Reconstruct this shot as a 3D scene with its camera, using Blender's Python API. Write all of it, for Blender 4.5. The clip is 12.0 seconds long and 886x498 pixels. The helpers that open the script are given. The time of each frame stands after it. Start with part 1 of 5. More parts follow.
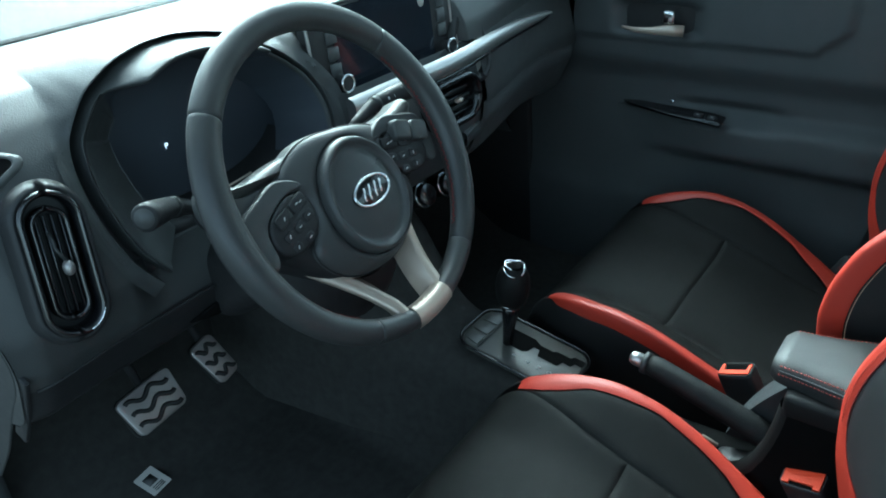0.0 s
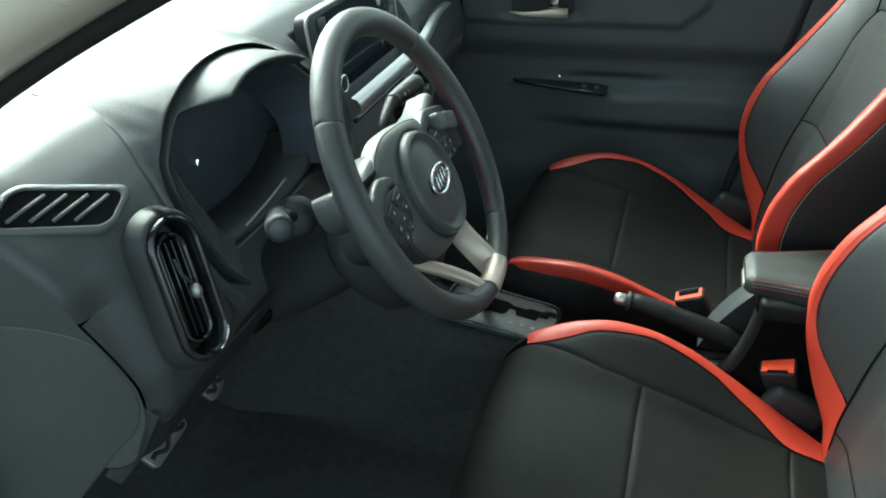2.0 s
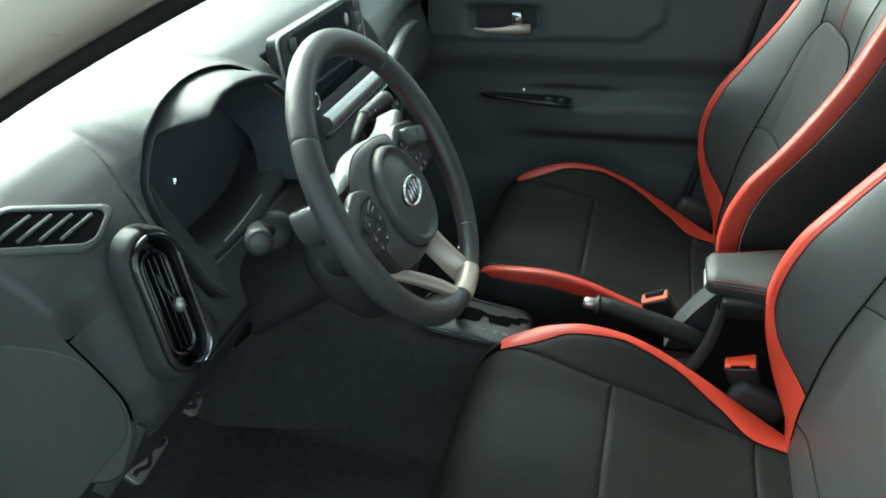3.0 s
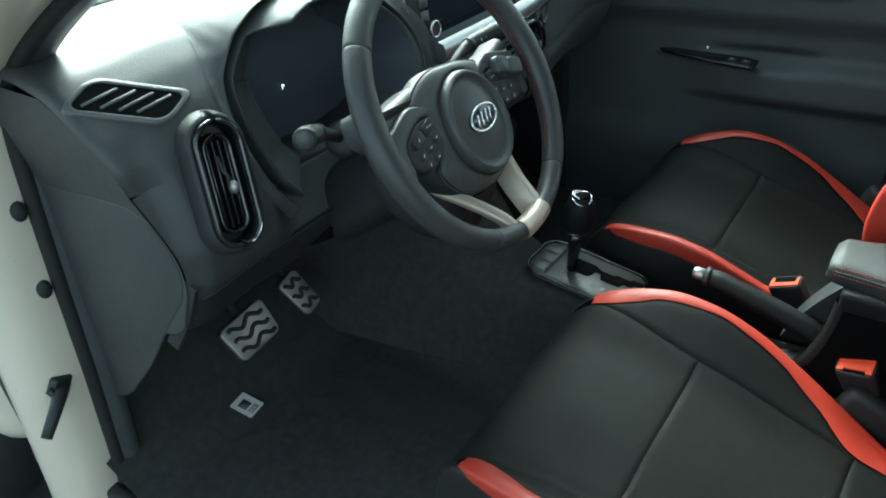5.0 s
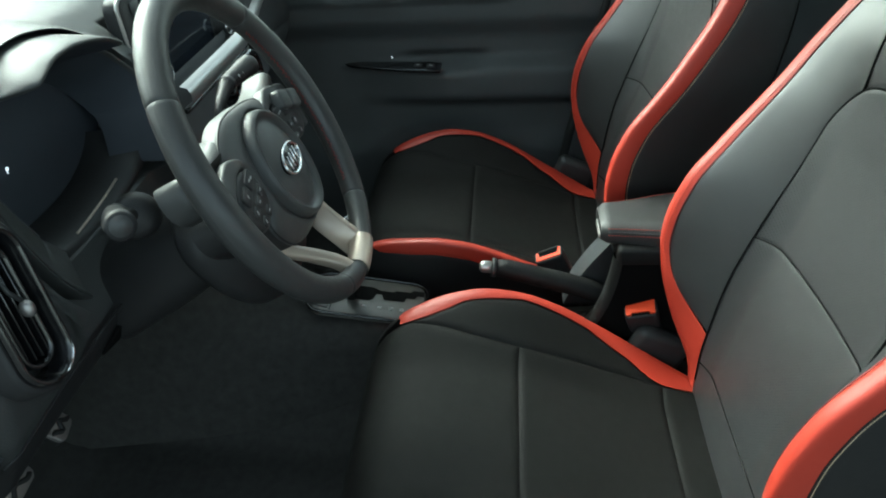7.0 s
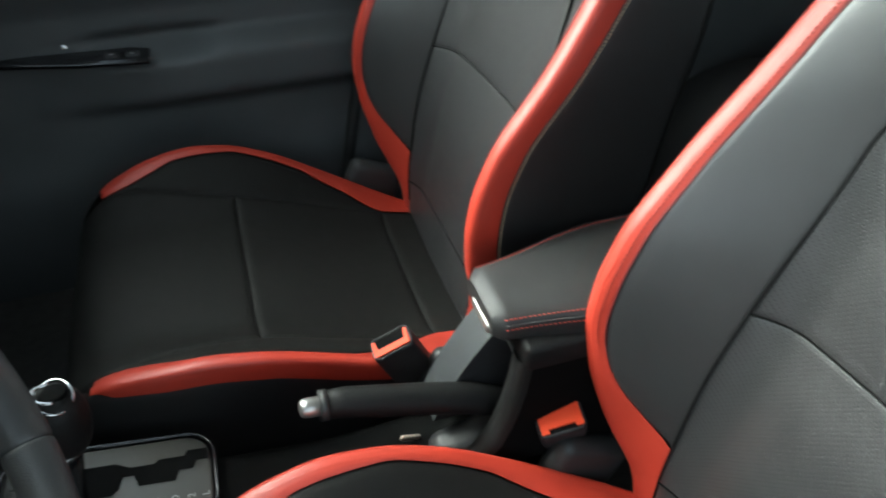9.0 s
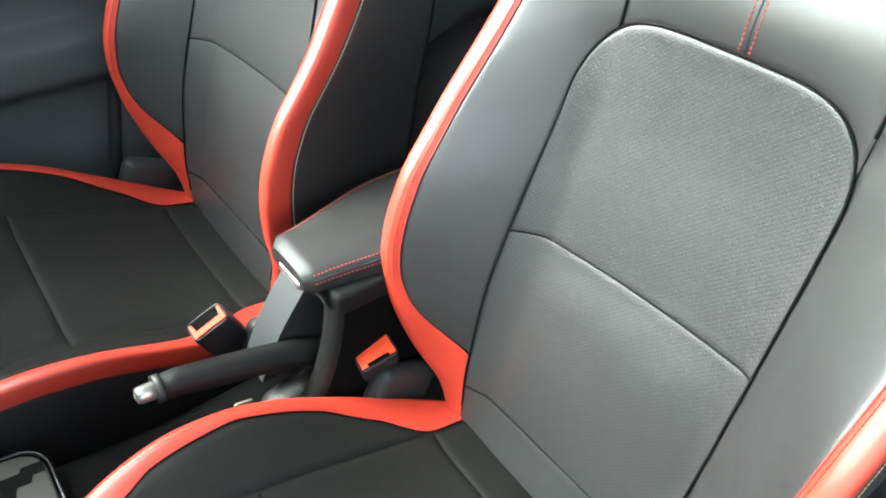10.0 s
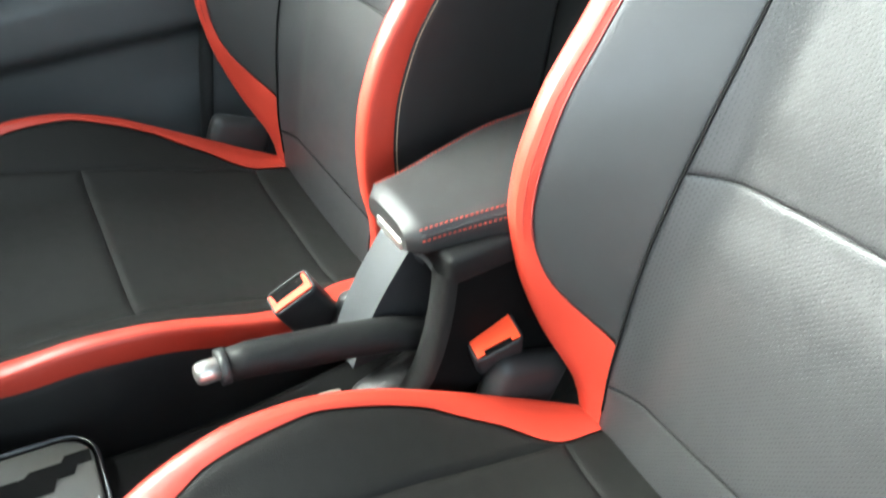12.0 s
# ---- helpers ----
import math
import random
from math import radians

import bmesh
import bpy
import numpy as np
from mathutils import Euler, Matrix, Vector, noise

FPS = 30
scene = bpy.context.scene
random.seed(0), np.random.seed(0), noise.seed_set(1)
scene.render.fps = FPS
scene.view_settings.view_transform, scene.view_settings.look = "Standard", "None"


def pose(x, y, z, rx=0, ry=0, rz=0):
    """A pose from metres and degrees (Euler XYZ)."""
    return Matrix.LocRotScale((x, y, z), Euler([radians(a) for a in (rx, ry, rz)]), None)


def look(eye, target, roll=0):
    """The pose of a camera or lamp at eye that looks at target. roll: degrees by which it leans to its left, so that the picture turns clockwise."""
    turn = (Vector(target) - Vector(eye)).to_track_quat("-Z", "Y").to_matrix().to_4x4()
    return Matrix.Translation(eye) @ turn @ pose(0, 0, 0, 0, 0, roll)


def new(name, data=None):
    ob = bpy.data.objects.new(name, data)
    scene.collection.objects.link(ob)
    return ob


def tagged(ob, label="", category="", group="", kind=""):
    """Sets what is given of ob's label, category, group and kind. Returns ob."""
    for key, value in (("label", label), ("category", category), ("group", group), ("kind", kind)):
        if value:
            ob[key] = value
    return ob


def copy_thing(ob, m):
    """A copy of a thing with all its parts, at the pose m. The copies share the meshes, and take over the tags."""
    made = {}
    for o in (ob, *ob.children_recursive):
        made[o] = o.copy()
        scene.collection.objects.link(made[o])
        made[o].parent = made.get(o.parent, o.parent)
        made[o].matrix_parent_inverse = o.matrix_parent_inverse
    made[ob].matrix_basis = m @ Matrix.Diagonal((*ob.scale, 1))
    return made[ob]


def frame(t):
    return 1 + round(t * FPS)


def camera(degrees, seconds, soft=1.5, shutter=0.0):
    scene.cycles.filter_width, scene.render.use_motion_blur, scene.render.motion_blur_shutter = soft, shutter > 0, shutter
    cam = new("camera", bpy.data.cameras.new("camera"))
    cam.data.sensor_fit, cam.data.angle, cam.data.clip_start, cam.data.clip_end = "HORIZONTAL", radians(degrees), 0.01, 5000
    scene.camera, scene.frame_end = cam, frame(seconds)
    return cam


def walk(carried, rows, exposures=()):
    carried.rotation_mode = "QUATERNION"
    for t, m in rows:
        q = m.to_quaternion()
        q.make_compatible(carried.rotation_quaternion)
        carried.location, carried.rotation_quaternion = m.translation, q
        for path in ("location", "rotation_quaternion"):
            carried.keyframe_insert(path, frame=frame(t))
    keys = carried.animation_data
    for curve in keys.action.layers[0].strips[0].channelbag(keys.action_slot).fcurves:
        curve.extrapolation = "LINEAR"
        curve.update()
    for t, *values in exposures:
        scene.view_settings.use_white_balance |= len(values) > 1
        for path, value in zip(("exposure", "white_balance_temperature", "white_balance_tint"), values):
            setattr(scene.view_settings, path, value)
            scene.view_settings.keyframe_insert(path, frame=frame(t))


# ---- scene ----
cam = camera(61.4, 12.0, soft=1.8, shutter=0.3)
PATH = [
    (0, (-0.843, 0.005, 1.037), (0.499, 1.108, 0.046), -4.9),
    (0.5, (-0.872, 0.079, 1.053), (0.526, 1.056, 0.008), -5.8),
    (1, (-0.943, 0.126, 1.075), (0.564, 0.985, 0.081), -5.4),
    (1.5, (-1.007, 0.246, 1.078), (0.589, 0.894, 0.063), -3.7),
    (2, (-1.075, 0.272, 1.095), (0.519, 0.855, 0.038), -3.6),
    (2.5, (-1.115, 0.292, 1.107), (0.511, 0.828, 0.073), -3.9),
    (2.7, (-1.114, 0.281, 1.109), (0.522, 0.794, 0.08), -3.9),
    (4.3, (-1.046, 0.152, 1.08), (0.469, 0.885, -0.002), -5.2),
    (4.5, (-1.039, 0.11, 1.062), (0.397, 0.981, -0.025), -5.5),
    (5, (-1.042, 0.044, 1.051), (0.282, 1.106, -0.008), -6.0),
    (5.5, (-1.025, 0.027, 1.081), (0.347, 1.076, 0.072), -6.6),
    (6, (-0.991, 0.084, 1.083), (0.503, 0.932, 0.059), -5.8),
    (6.5, (-1.039, 0.249, 1.089), (0.601, 0.652, 0.018), -4.5),
    (6.7, (-1.069, 0.288, 1.076), (0.6, 0.568, 0.01), -3.8),
    (8.3, (-0.803, 0.319, 0.971), (0.819, 0.252, -0.197), -2.5),
    (8.5, (-0.704, 0.324, 0.961), (0.907, 0.163, -0.214), -1.9),
    (9, (-0.52, 0.361, 0.93), (0.979, -0.103, -0.311), -0.9),
    (9.5, (-0.564, 0.389, 0.963), (0.702, -0.485, -0.315), 3.7),
    (10, (-0.598, 0.423, 0.983), (0.591, -0.543, -0.304), 2.5),
    (10.5, (-0.581, 0.406, 0.964), (0.589, -0.525, -0.365), 1.0),
    (11, (-0.505, 0.390, 0.909), (0.697, -0.487, -0.427), 0.0),
    (11.5, (-0.515, 0.384, 0.937), (0.839, -0.408, -0.305), -2.3),
    (12, (-0.484, 0.376, 0.813), (0.87, -0.375, -0.454), -2.3),
]
# the film camera opens up towards the end: seconds, stops, kelvin, tint
EXPOSURES = [(0.0, 1.85, 5100, -15), (1.0, 1.95, 5500, -14), (2.5, 2.05, 6100, -13), (4.4, 2.05, 5700, -16), (6.7, 1.82, 6000, -13), (8.3, 1.55, 6200, -4), (9.0, 1.9, 6200, -3), (9.6, 2.62, 6200, -2), (10.5, 3.17, 6200, -2), (11.0, 3.24, 6200, -2), (11.5, 3.5, 6200, -2), (12.0, 3.32, 6200, -2)]
walk(cam, [(t, look(eye, target, roll)) for t, eye, target, roll in PATH], EXPOSURES)

# ---- world, light, exposure ----
world = bpy.data.worlds.new("sky")
world.use_nodes = True
scene.world = world
wn = world.node_tree.nodes
sky = wn.new("ShaderNodeTexSky")
sky.sky_type, sky.sun_disc = "NISHITA", False
sky.sun_elevation, sky.sun_rotation = radians(39), radians(37)
sky.air_density, sky.dust_density, sky.ozone_density = 1.0, 3.0, 1.0
pale = wn.new("ShaderNodeHueSaturation")
pale.inputs["Saturation"].default_value = 0.45
world.node_tree.links.new(sky.outputs[0], pale.inputs["Color"])
world.node_tree.links.new(pale.outputs[0], wn["Background"].inputs[0])
wn["Background"].inputs[1].default_value = 0.14
sun = new("sun", bpy.data.lights.new("sun", "SUN"))
sun.data.energy, sun.data.angle, sun.data.color = 2.0, radians(50), (1.0, 0.97, 0.93)
# soft sun ahead of the car, a little to the passenger side
sun.matrix_world = look((4.8, 6.4, 6.4), (0, 0, 0))


# ---- helpers ----
def link(nt, a, b):
    nt.links.new(a, b)


def mat(name, col, rough=0.5, metal=0.0, var=0.18, scale=14.0, bump=0.15, bscale=500.0, pattern="noise", coat=0.0, spec=0.5, dist=0.001, coat_rough=0.03):
    """A Principled material with broad and fine variation of colour and gloss, and fine relief."""
    m = bpy.data.materials.new(name)
    m.use_nodes = True
    nt = m.node_tree
    b = nt.nodes["Principled BSDF"]
    tc = nt.nodes.new("ShaderNodeTexCoord")
    big = nt.nodes.new("ShaderNodeTexNoise")
    big.inputs["Scale"].default_value, big.inputs["Detail"].default_value = scale, 6
    link(nt, tc.outputs["Object"], big.inputs["Vector"])
    mix = nt.nodes.new("ShaderNodeMix")
    mix.data_type = "RGBA"
    lo = [c * (1 - var) for c in col]
    hi = [min(1, c * (1 + var)) for c in col]
    mix.inputs[6].default_value, mix.inputs[7].default_value = (*lo, 1), (*hi, 1)
    link(nt, big.outputs["Fac"], mix.inputs[0])
    link(nt, mix.outputs[2], b.inputs["Base Color"])
    rr = nt.nodes.new("ShaderNodeMapRange")
    rr.inputs["To Min"].default_value, rr.inputs["To Max"].default_value = max(0.02, rough - 0.07), min(1, rough + 0.09)
    fine = nt.nodes.new("ShaderNodeTexNoise")
    fine.inputs["Scale"].default_value, fine.inputs["Detail"].default_value = scale * 5, 4
    link(nt, tc.outputs["Object"], fine.inputs["Vector"])
    link(nt, fine.outputs["Fac"], rr.inputs["Value"])
    link(nt, rr.outputs["Result"], b.inputs["Roughness"])
    b.inputs["Metallic"].default_value = metal
    b.inputs["Coat Weight"].default_value = coat
    b.inputs["Coat Roughness"].default_value = coat_rough
    b.inputs["Specular IOR Level"].default_value = spec
    if bump:
        bp = nt.nodes.new("ShaderNodeBump")
        bp.inputs["Strength"].default_value, bp.inputs["Distance"].default_value = bump, dist
        if pattern == "grain":
            tx = nt.nodes.new("ShaderNodeTexVoronoi")
            tx.inputs["Scale"].default_value = bscale
            out = tx.outputs["Distance"]
        else:
            tx = nt.nodes.new("ShaderNodeTexNoise")
            tx.inputs["Scale"].default_value, tx.inputs["Detail"].default_value = bscale, 3
            out = tx.outputs["Fac"]
        link(nt, tc.outputs["Object"], tx.inputs["Vector"])
        link(nt, out, bp.inputs["Height"])
        link(nt, bp.outputs[0], b.inputs["Normal"])
    return m


def perforate(m, pitch, hole, axes=(0, 2)):
    """Rows of pin holes over a leather material."""
    nt = m.node_tree
    b = nt.nodes["Principled BSDF"]
    tc = nt.nodes.new("ShaderNodeTexCoord")
    mp = nt.nodes.new("ShaderNodeMapping")
    s = [0.0, 0.0, 0.0]
    for a in axes:
        s[a] = 1 / pitch
    mp.inputs["Scale"].default_value = s
    mp.inputs["Rotation"].default_value = (0, radians(45), 0)
    link(nt, tc.outputs["Object"], mp.inputs["Vector"])
    vo = nt.nodes.new("ShaderNodeTexVoronoi")
    vo.inputs["Scale"].default_value, vo.inputs["Randomness"].default_value = 1.0, 0.04
    link(nt, mp.outputs[0], vo.inputs["Vector"])
    st = nt.nodes.new("ShaderNodeMapRange")
    st.inputs["From Min"].default_value, st.inputs["From Max"].default_value = hole * 0.7, hole * 1.3
    link(nt, vo.outputs["Distance"], st.inputs["Value"])
    old = b.inputs["Base Color"].links[0].from_socket
    mx = nt.nodes.new("ShaderNodeMix")
    mx.data_type = "RGBA"
    mx.inputs[6].default_value = (0.014, 0.014, 0.014, 1)
    link(nt, st.outputs["Result"], mx.inputs[0])
    link(nt, old, mx.inputs[7])
    link(nt, mx.outputs[2], b.inputs["Base Color"])
    sp = nt.nodes.new("ShaderNodeMapRange")
    sp.inputs["To Min"].default_value, sp.inputs["To Max"].default_value = 0.3, 1.0
    link(nt, st.outputs["Result"], sp.inputs["Value"])
    link(nt, sp.outputs["Result"], b.inputs["Specular IOR Level"])
    bp = nt.nodes.new("ShaderNodeBump")
    bp.inputs["Strength"].default_value, bp.inputs["Distance"].default_value = 0.4, 0.0006
    link(nt, st.outputs["Result"], bp.inputs["Height"])
    link(nt, b.inputs["Normal"].links[0].from_socket, bp.inputs["Normal"])
    link(nt, bp.outputs[0], b.inputs["Normal"])
    return m


def glow(name, col, strength):
    m = bpy.data.materials.new(name)
    m.use_nodes = True
    b = m.node_tree.nodes["Principled BSDF"]
    b.inputs["Base Color"].default_value = (*col, 1)
    b.inputs["Emission Color"].default_value = (*col, 1)
    b.inputs["Emission Strength"].default_value = strength
    return m


def glass(name, tint=(0.9, 0.95, 0.93), rough=0.0):
    m = bpy.data.materials.new(name)
    m.use_nodes = True
    b = m.node_tree.nodes["Principled BSDF"]
    b.inputs["Base Color"].default_value = (*tint, 1)
    b.inputs["Transmission Weight"].default_value = 1.0
    b.inputs["Roughness"].default_value = rough
    b.inputs["IOR"].default_value = 1.1
    return m


def thing(name, label, category, at=(0, 0, 0), group="", kind=""):
    ob = new(name)
    ob.empty_display_size = 0.05
    ob.matrix_world = Matrix.Translation(at)
    return tagged(ob, label, category, group, kind)


def put(name, verts, faces, material, parent=None, label="", smooth=True):
    """One mesh object in the coordinates of its parent."""
    me = bpy.data.meshes.new(name)
    me.from_pydata([tuple(v) for v in verts], [], [tuple(f) for f in faces])
    me.materials.append(material)
    if smooth:
        me.polygons.foreach_set("use_smooth", [True] * len(me.polygons))
    me.update()
    ob = new(name, me)
    if parent:
        ob.parent = parent
    return tagged(ob, label)


def part(name, bm, material, parent=None, label="", smooth=True):
    me = bpy.data.meshes.new(name)
    bmesh.ops.recalc_face_normals(bm, faces=bm.faces)
    bm.to_mesh(me)
    bm.free()
    me.materials.append(material)
    if smooth:
        me.polygons.foreach_set("use_smooth", [True] * len(me.polygons))
    ob = new(name, me)
    if parent:
        ob.parent = parent
    return tagged(ob, label)


def sharp(ob, deg=35):
    """Split shading at edges sharper than this."""
    me = ob.data
    bm = bmesh.new()
    bm.from_mesh(me)
    for e in bm.edges:
        if len(e.link_faces) == 2 and e.calc_face_angle(0) > radians(deg):
            e.smooth = False
    bm.to_mesh(me)
    bm.free()
    return ob


def curve(ts, vals, soft=0.03):
    """A smooth function through about these values."""
    g = np.linspace(ts[0], ts[-1], 801)
    vals = np.array(vals, float)
    lo, hi = g[0], g[-1]
    k = np.exp(-0.5 * (np.arange(-60, 61) / max(soft * 800, 1e-3)) ** 2)
    k /= k.sum()
    y = np.interp(g, ts, vals)
    pad = np.r_[2 * y[0] - y[60:0:-1], y, 2 * y[-1] - y[-2:-62:-1]]
    y = np.convolve(pad, k, "valid")
    return lambda t: np.interp(np.clip(t, lo, hi), g, y)


def ep(n):
    """Steps from 0 to 1, closer at both ends."""
    e = np.array([0, 0.006, 0.014, 0.027, 0.045])
    return np.r_[e, np.linspace(0.075, 0.925, n), 1 - e[::-1]]


def grid_faces(n, m):
    i, j = np.meshgrid(np.arange(n - 1), np.arange(m - 1), indexing="ij")
    a = (i * m + j).ravel()
    return np.stack([a, a + m, a + m + 1, a + 1], 1).tolist()


def normals(X):
    du = np.gradient(X, axis=0)
    dv = np.gradient(X, axis=1)
    n = np.cross(du, dv)
    return n / np.maximum(np.linalg.norm(n, axis=2, keepdims=True), 1e-9)


def puffed(X, depth=0.0035, radius=0.0042, out=None, swell=0.0):
    """Sinks a panel's rim into its seams; out: a point on the outer side."""
    du = np.linalg.norm(np.diff(X, axis=0), axis=2)
    dv = np.linalg.norm(np.diff(X, axis=1), axis=2)
    cu = np.vstack([np.zeros((1, X.shape[1])), np.cumsum(du, 0)])
    cv = np.hstack([np.zeros((X.shape[0], 1)), np.cumsum(dv, 1)])
    d = np.minimum(np.minimum(cu, cu[-1:] - cu), np.minimum(cv, cv[:, -1:] - cv))
    n = normals(X)
    if out is not None:
        c = X.reshape(-1, 3).mean(0)
        if ((np.array(out) - c) * n[X.shape[0] // 2, X.shape[1] // 2]).sum() < 0:
            n = -n
    return X + n * (-depth * np.exp(-(d / radius) ** 1.3) + swell * (1 - np.exp(-(d / 0.05) ** 2)))[..., None]


def sheet(name, X, material, parent=None, label=""):
    X = np.asarray(X)
    return put(name, X.reshape(-1, 3), grid_faces(*X.shape[:2]), material, parent, label)


def tube(name, pts, radius, material, parent=None, label="", closed=False, n=8, flat=1.0):
    """A round bar along points; radius may be a list. flat squeezes it across."""
    P = np.array(pts, float)
    m = len(P)
    r = np.ones(m) * np.array(radius, float)
    if closed:
        T = np.roll(P, -1, 0) - np.roll(P, 1, 0)
    else:
        T = np.gradient(P, axis=0)
    T /= np.maximum(np.linalg.norm(T, axis=1, keepdims=True), 1e-9)
    up = np.array([0, 0, 1.0]) if abs(T[0][2]) < 0.9 else np.array([1.0, 0, 0])
    verts = []
    N = None
    for i in range(m):
        N = up - T[i] * (up @ T[i]) if N is None else N - T[i] * (N @ T[i])
        N /= np.linalg.norm(N)
        B = np.cross(T[i], N)
        for k in range(n):
            a = 2 * math.pi * k / n
            verts.append(P[i] + r[i] * (math.cos(a) * N * flat + math.sin(a) * B))
    faces = []
    for i in range(m if closed else m - 1):
        j = (i + 1) % m
        for k in range(n):
            l = (k + 1) % n
            faces.append((i * n + k, i * n + l, j * n + l, j * n + k))
    if not closed:
        faces.append(tuple(range(n))[::-1])
        faces.append(tuple((m - 1) * n + k for k in range(n)))
    return put(name, verts, faces, material, parent, label)


def box_bm(size, m=Matrix(), bevel=0.004, seg=2):
    bm = bmesh.new()
    bmesh.ops.create_cube(bm, size=1.0, matrix=Matrix.Diagonal((*size, 1)))
    if bevel:
        bmesh.ops.bevel(bm, geom=bm.edges[:], offset=bevel, segments=seg, affect="EDGES", profile=0.5)
    bmesh.ops.transform(bm, matrix=m, verts=bm.verts)
    return bm


def box(name, size, m, material, parent=None, label="", bevel=0.004, seg=2):
    return part(name, box_bm(size, m, bevel, seg), material, parent, label)


def frame_at(c, right, out):
    """Axes: x along right, z along out, at c."""
    o = Vector(out).normalized()
    r = Vector(right)
    r = (r - o * r.dot(o)).normalized()
    u = o.cross(r)
    m = Matrix((r, u, o)).transposed().to_4x4()
    m.translation = c
    return m


def stadium(w, h, n=10, lean=0.0, squarer=1.0):
    """A ring of points of a rounded slot w by h, leaning sideways."""
    r = min(w, h) / 2 * squarer
    pts = []
    for cx, cy, a0 in ((w / 2 - r, h / 2 - r, 0), (-w / 2 + r, h / 2 - r, 90), (-w / 2 + r, -h / 2 + r, 180), (w / 2 - r, -h / 2 + r, 270)):
        for k in range(n + 1):
            a = radians(a0 + 90 * k / n)
            x, y = cx + r * math.cos(a), cy + r * math.sin(a)
            pts.append((x + lean * y, y))
    return pts


def round_rect(w, h, r, n=5):
    pts = []
    for cx, cy, a0 in ((w / 2 - r, h / 2 - r, 0), (-w / 2 + r, h / 2 - r, 90), (-w / 2 + r, -h / 2 + r, 180), (w / 2 - r, -h / 2 + r, 270)):
        for k in range(n + 1):
            a = radians(a0 + 90 * k / n)
            pts.append((cx + r * math.cos(a), cy + r * math.sin(a)))
    return pts


def slab(name, ring, z0, z1, m, material, parent=None, label="", bevel=0.0, seg=2):
    """A plate with this outline, from z0 to z1 of the frame m, its front rim rounded."""
    rings = [(z0, 0.0)]
    if bevel:
        for k in range(seg + 1):
            a = math.pi / 2 * k / seg
            rings.append((z1 - bevel + bevel * math.sin(a), bevel * (1 - math.cos(a))))
    else:
        rings.append((z1, 0.0))
    c = np.mean(ring, 0)
    R = np.array(ring, float)
    n = len(R)
    T = np.roll(R, -1, 0) - np.roll(R, 1, 0)
    T /= np.maximum(np.linalg.norm(T, axis=1, keepdims=True), 1e-9)
    inw = np.stack([-T[:, 1], T[:, 0]], 1)
    if ((c - R) * inw).sum() < 0:
        inw = -inw
    verts = []
    for z, o in rings:
        for p, q in zip(R, inw):
            verts.append(m @ Vector((p[0] + q[0] * o, p[1] + q[1] * o, z)))
    faces = []
    for i in range(len(rings) - 1):
        for k in range(n):
            l = (k + 1) % n
            faces.append((i * n + k, i * n + l, (i + 1) * n + l, (i + 1) * n + k))
    faces.append(tuple(range(n))[::-1])
    faces.append(tuple((len(rings) - 1) * n + k for k in range(n)))
    return sharp(put(name, verts, faces, material, parent, label), 50)


def eased(ring, rounds=2):
    """Rounds the corners of an outline."""
    P = np.array(ring, float)
    for _ in range(rounds):
        Q = np.roll(P, -1, 0)
        P = np.stack([0.75 * P + 0.25 * Q, 0.25 * P + 0.75 * Q], 1).reshape(-1, 2)
    return [tuple(p) for p in P]


def stitches(name, pts, material, parent=None, step=0.0045, size=0.0006, fill=0.6):
    """A row of short thread stitches along a line; one mesh."""
    P = np.array(pts, float)
    L = np.r_[0, np.cumsum(np.linalg.norm(np.diff(P, axis=0), axis=1))]
    verts, faces = [], []
    for s in np.arange(0, L[-1] - step, step):
        a = np.array([np.interp(s, L, P[:, k]) for k in range(3)])
        b = np.array([np.interp(s + step * fill, L, P[:, k]) for k in range(3)])
        t = (b - a) / max(np.linalg.norm(b - a), 1e-9)
        u = np.cross(t, (0.3, 0.5, 0.8))
        u /= np.linalg.norm(u)
        v = np.cross(t, u)
        k = len(verts)
        for p in (a, b):
            for c, d in ((1, 1), (-1, 1), (-1, -1), (1, -1)):
                verts.append(p + size * (c * u + d * v))
        faces += [(k, k + 1, k + 2, k + 3), (k + 7, k + 6, k + 5, k + 4)]
        faces += [(k + i, k + 4 + i, k + 4 + (i + 1) % 4, k + (i + 1) % 4) for i in range(4)]
    return put(name, verts, faces, material, parent)


# ---- materials ----
LEATHER = mat("charcoal leather", (0.0213, 0.0210, 0.0217), 0.39, var=0.12, bump=0.12, bscale=1300, pattern="grain", dist=0.0006, spec=1.0)
PERF = perforate(mat("perforated charcoal leather", (0.0226, 0.0223, 0.0234), 0.36, var=0.1, bump=0.12, bscale=1300, pattern="grain", dist=0.0006, spec=0.9), 0.0038, 0.15)
# darker than the backrest leather; shade on the level cushions is in this colour
CUSHION = mat("cushion leather darkened for shade", (0.0064, 0.0061, 0.0054), 0.68, var=0.15, bump=0.25, bscale=900, pattern="grain", dist=0.0006, spec=0.2)
RED = mat("red leather", (0.38, 0.032, 0.017), 0.46, var=0.08, bump=0.12, bscale=1200, pattern="grain", dist=0.0006, spec=0.5, coat=0.12, coat_rough=0.45)
ARMHIDE = mat("black armrest leather", (0.015, 0.015, 0.015), 0.52, var=0.12, bump=0.3, bscale=800, pattern="grain", dist=0.0006)
# below the vinyl's own black; occlusion round the console is in the colour
GRIP = mat("black grip vinyl darkened for shade", (0.005, 0.005, 0.005), 0.6, var=0.15, bump=0.3, bscale=800, pattern="grain", dist=0.0006, spec=0.25)
SEAMRED = mat("dark red seam", (0.16, 0.014, 0.012), 0.6, bump=0)
# for thin added tubes that draw the shade in the seat's creases
SEAM = mat("black for shaded seams", (0.006, 0.006, 0.006), 0.8, bump=0, spec=0.1)
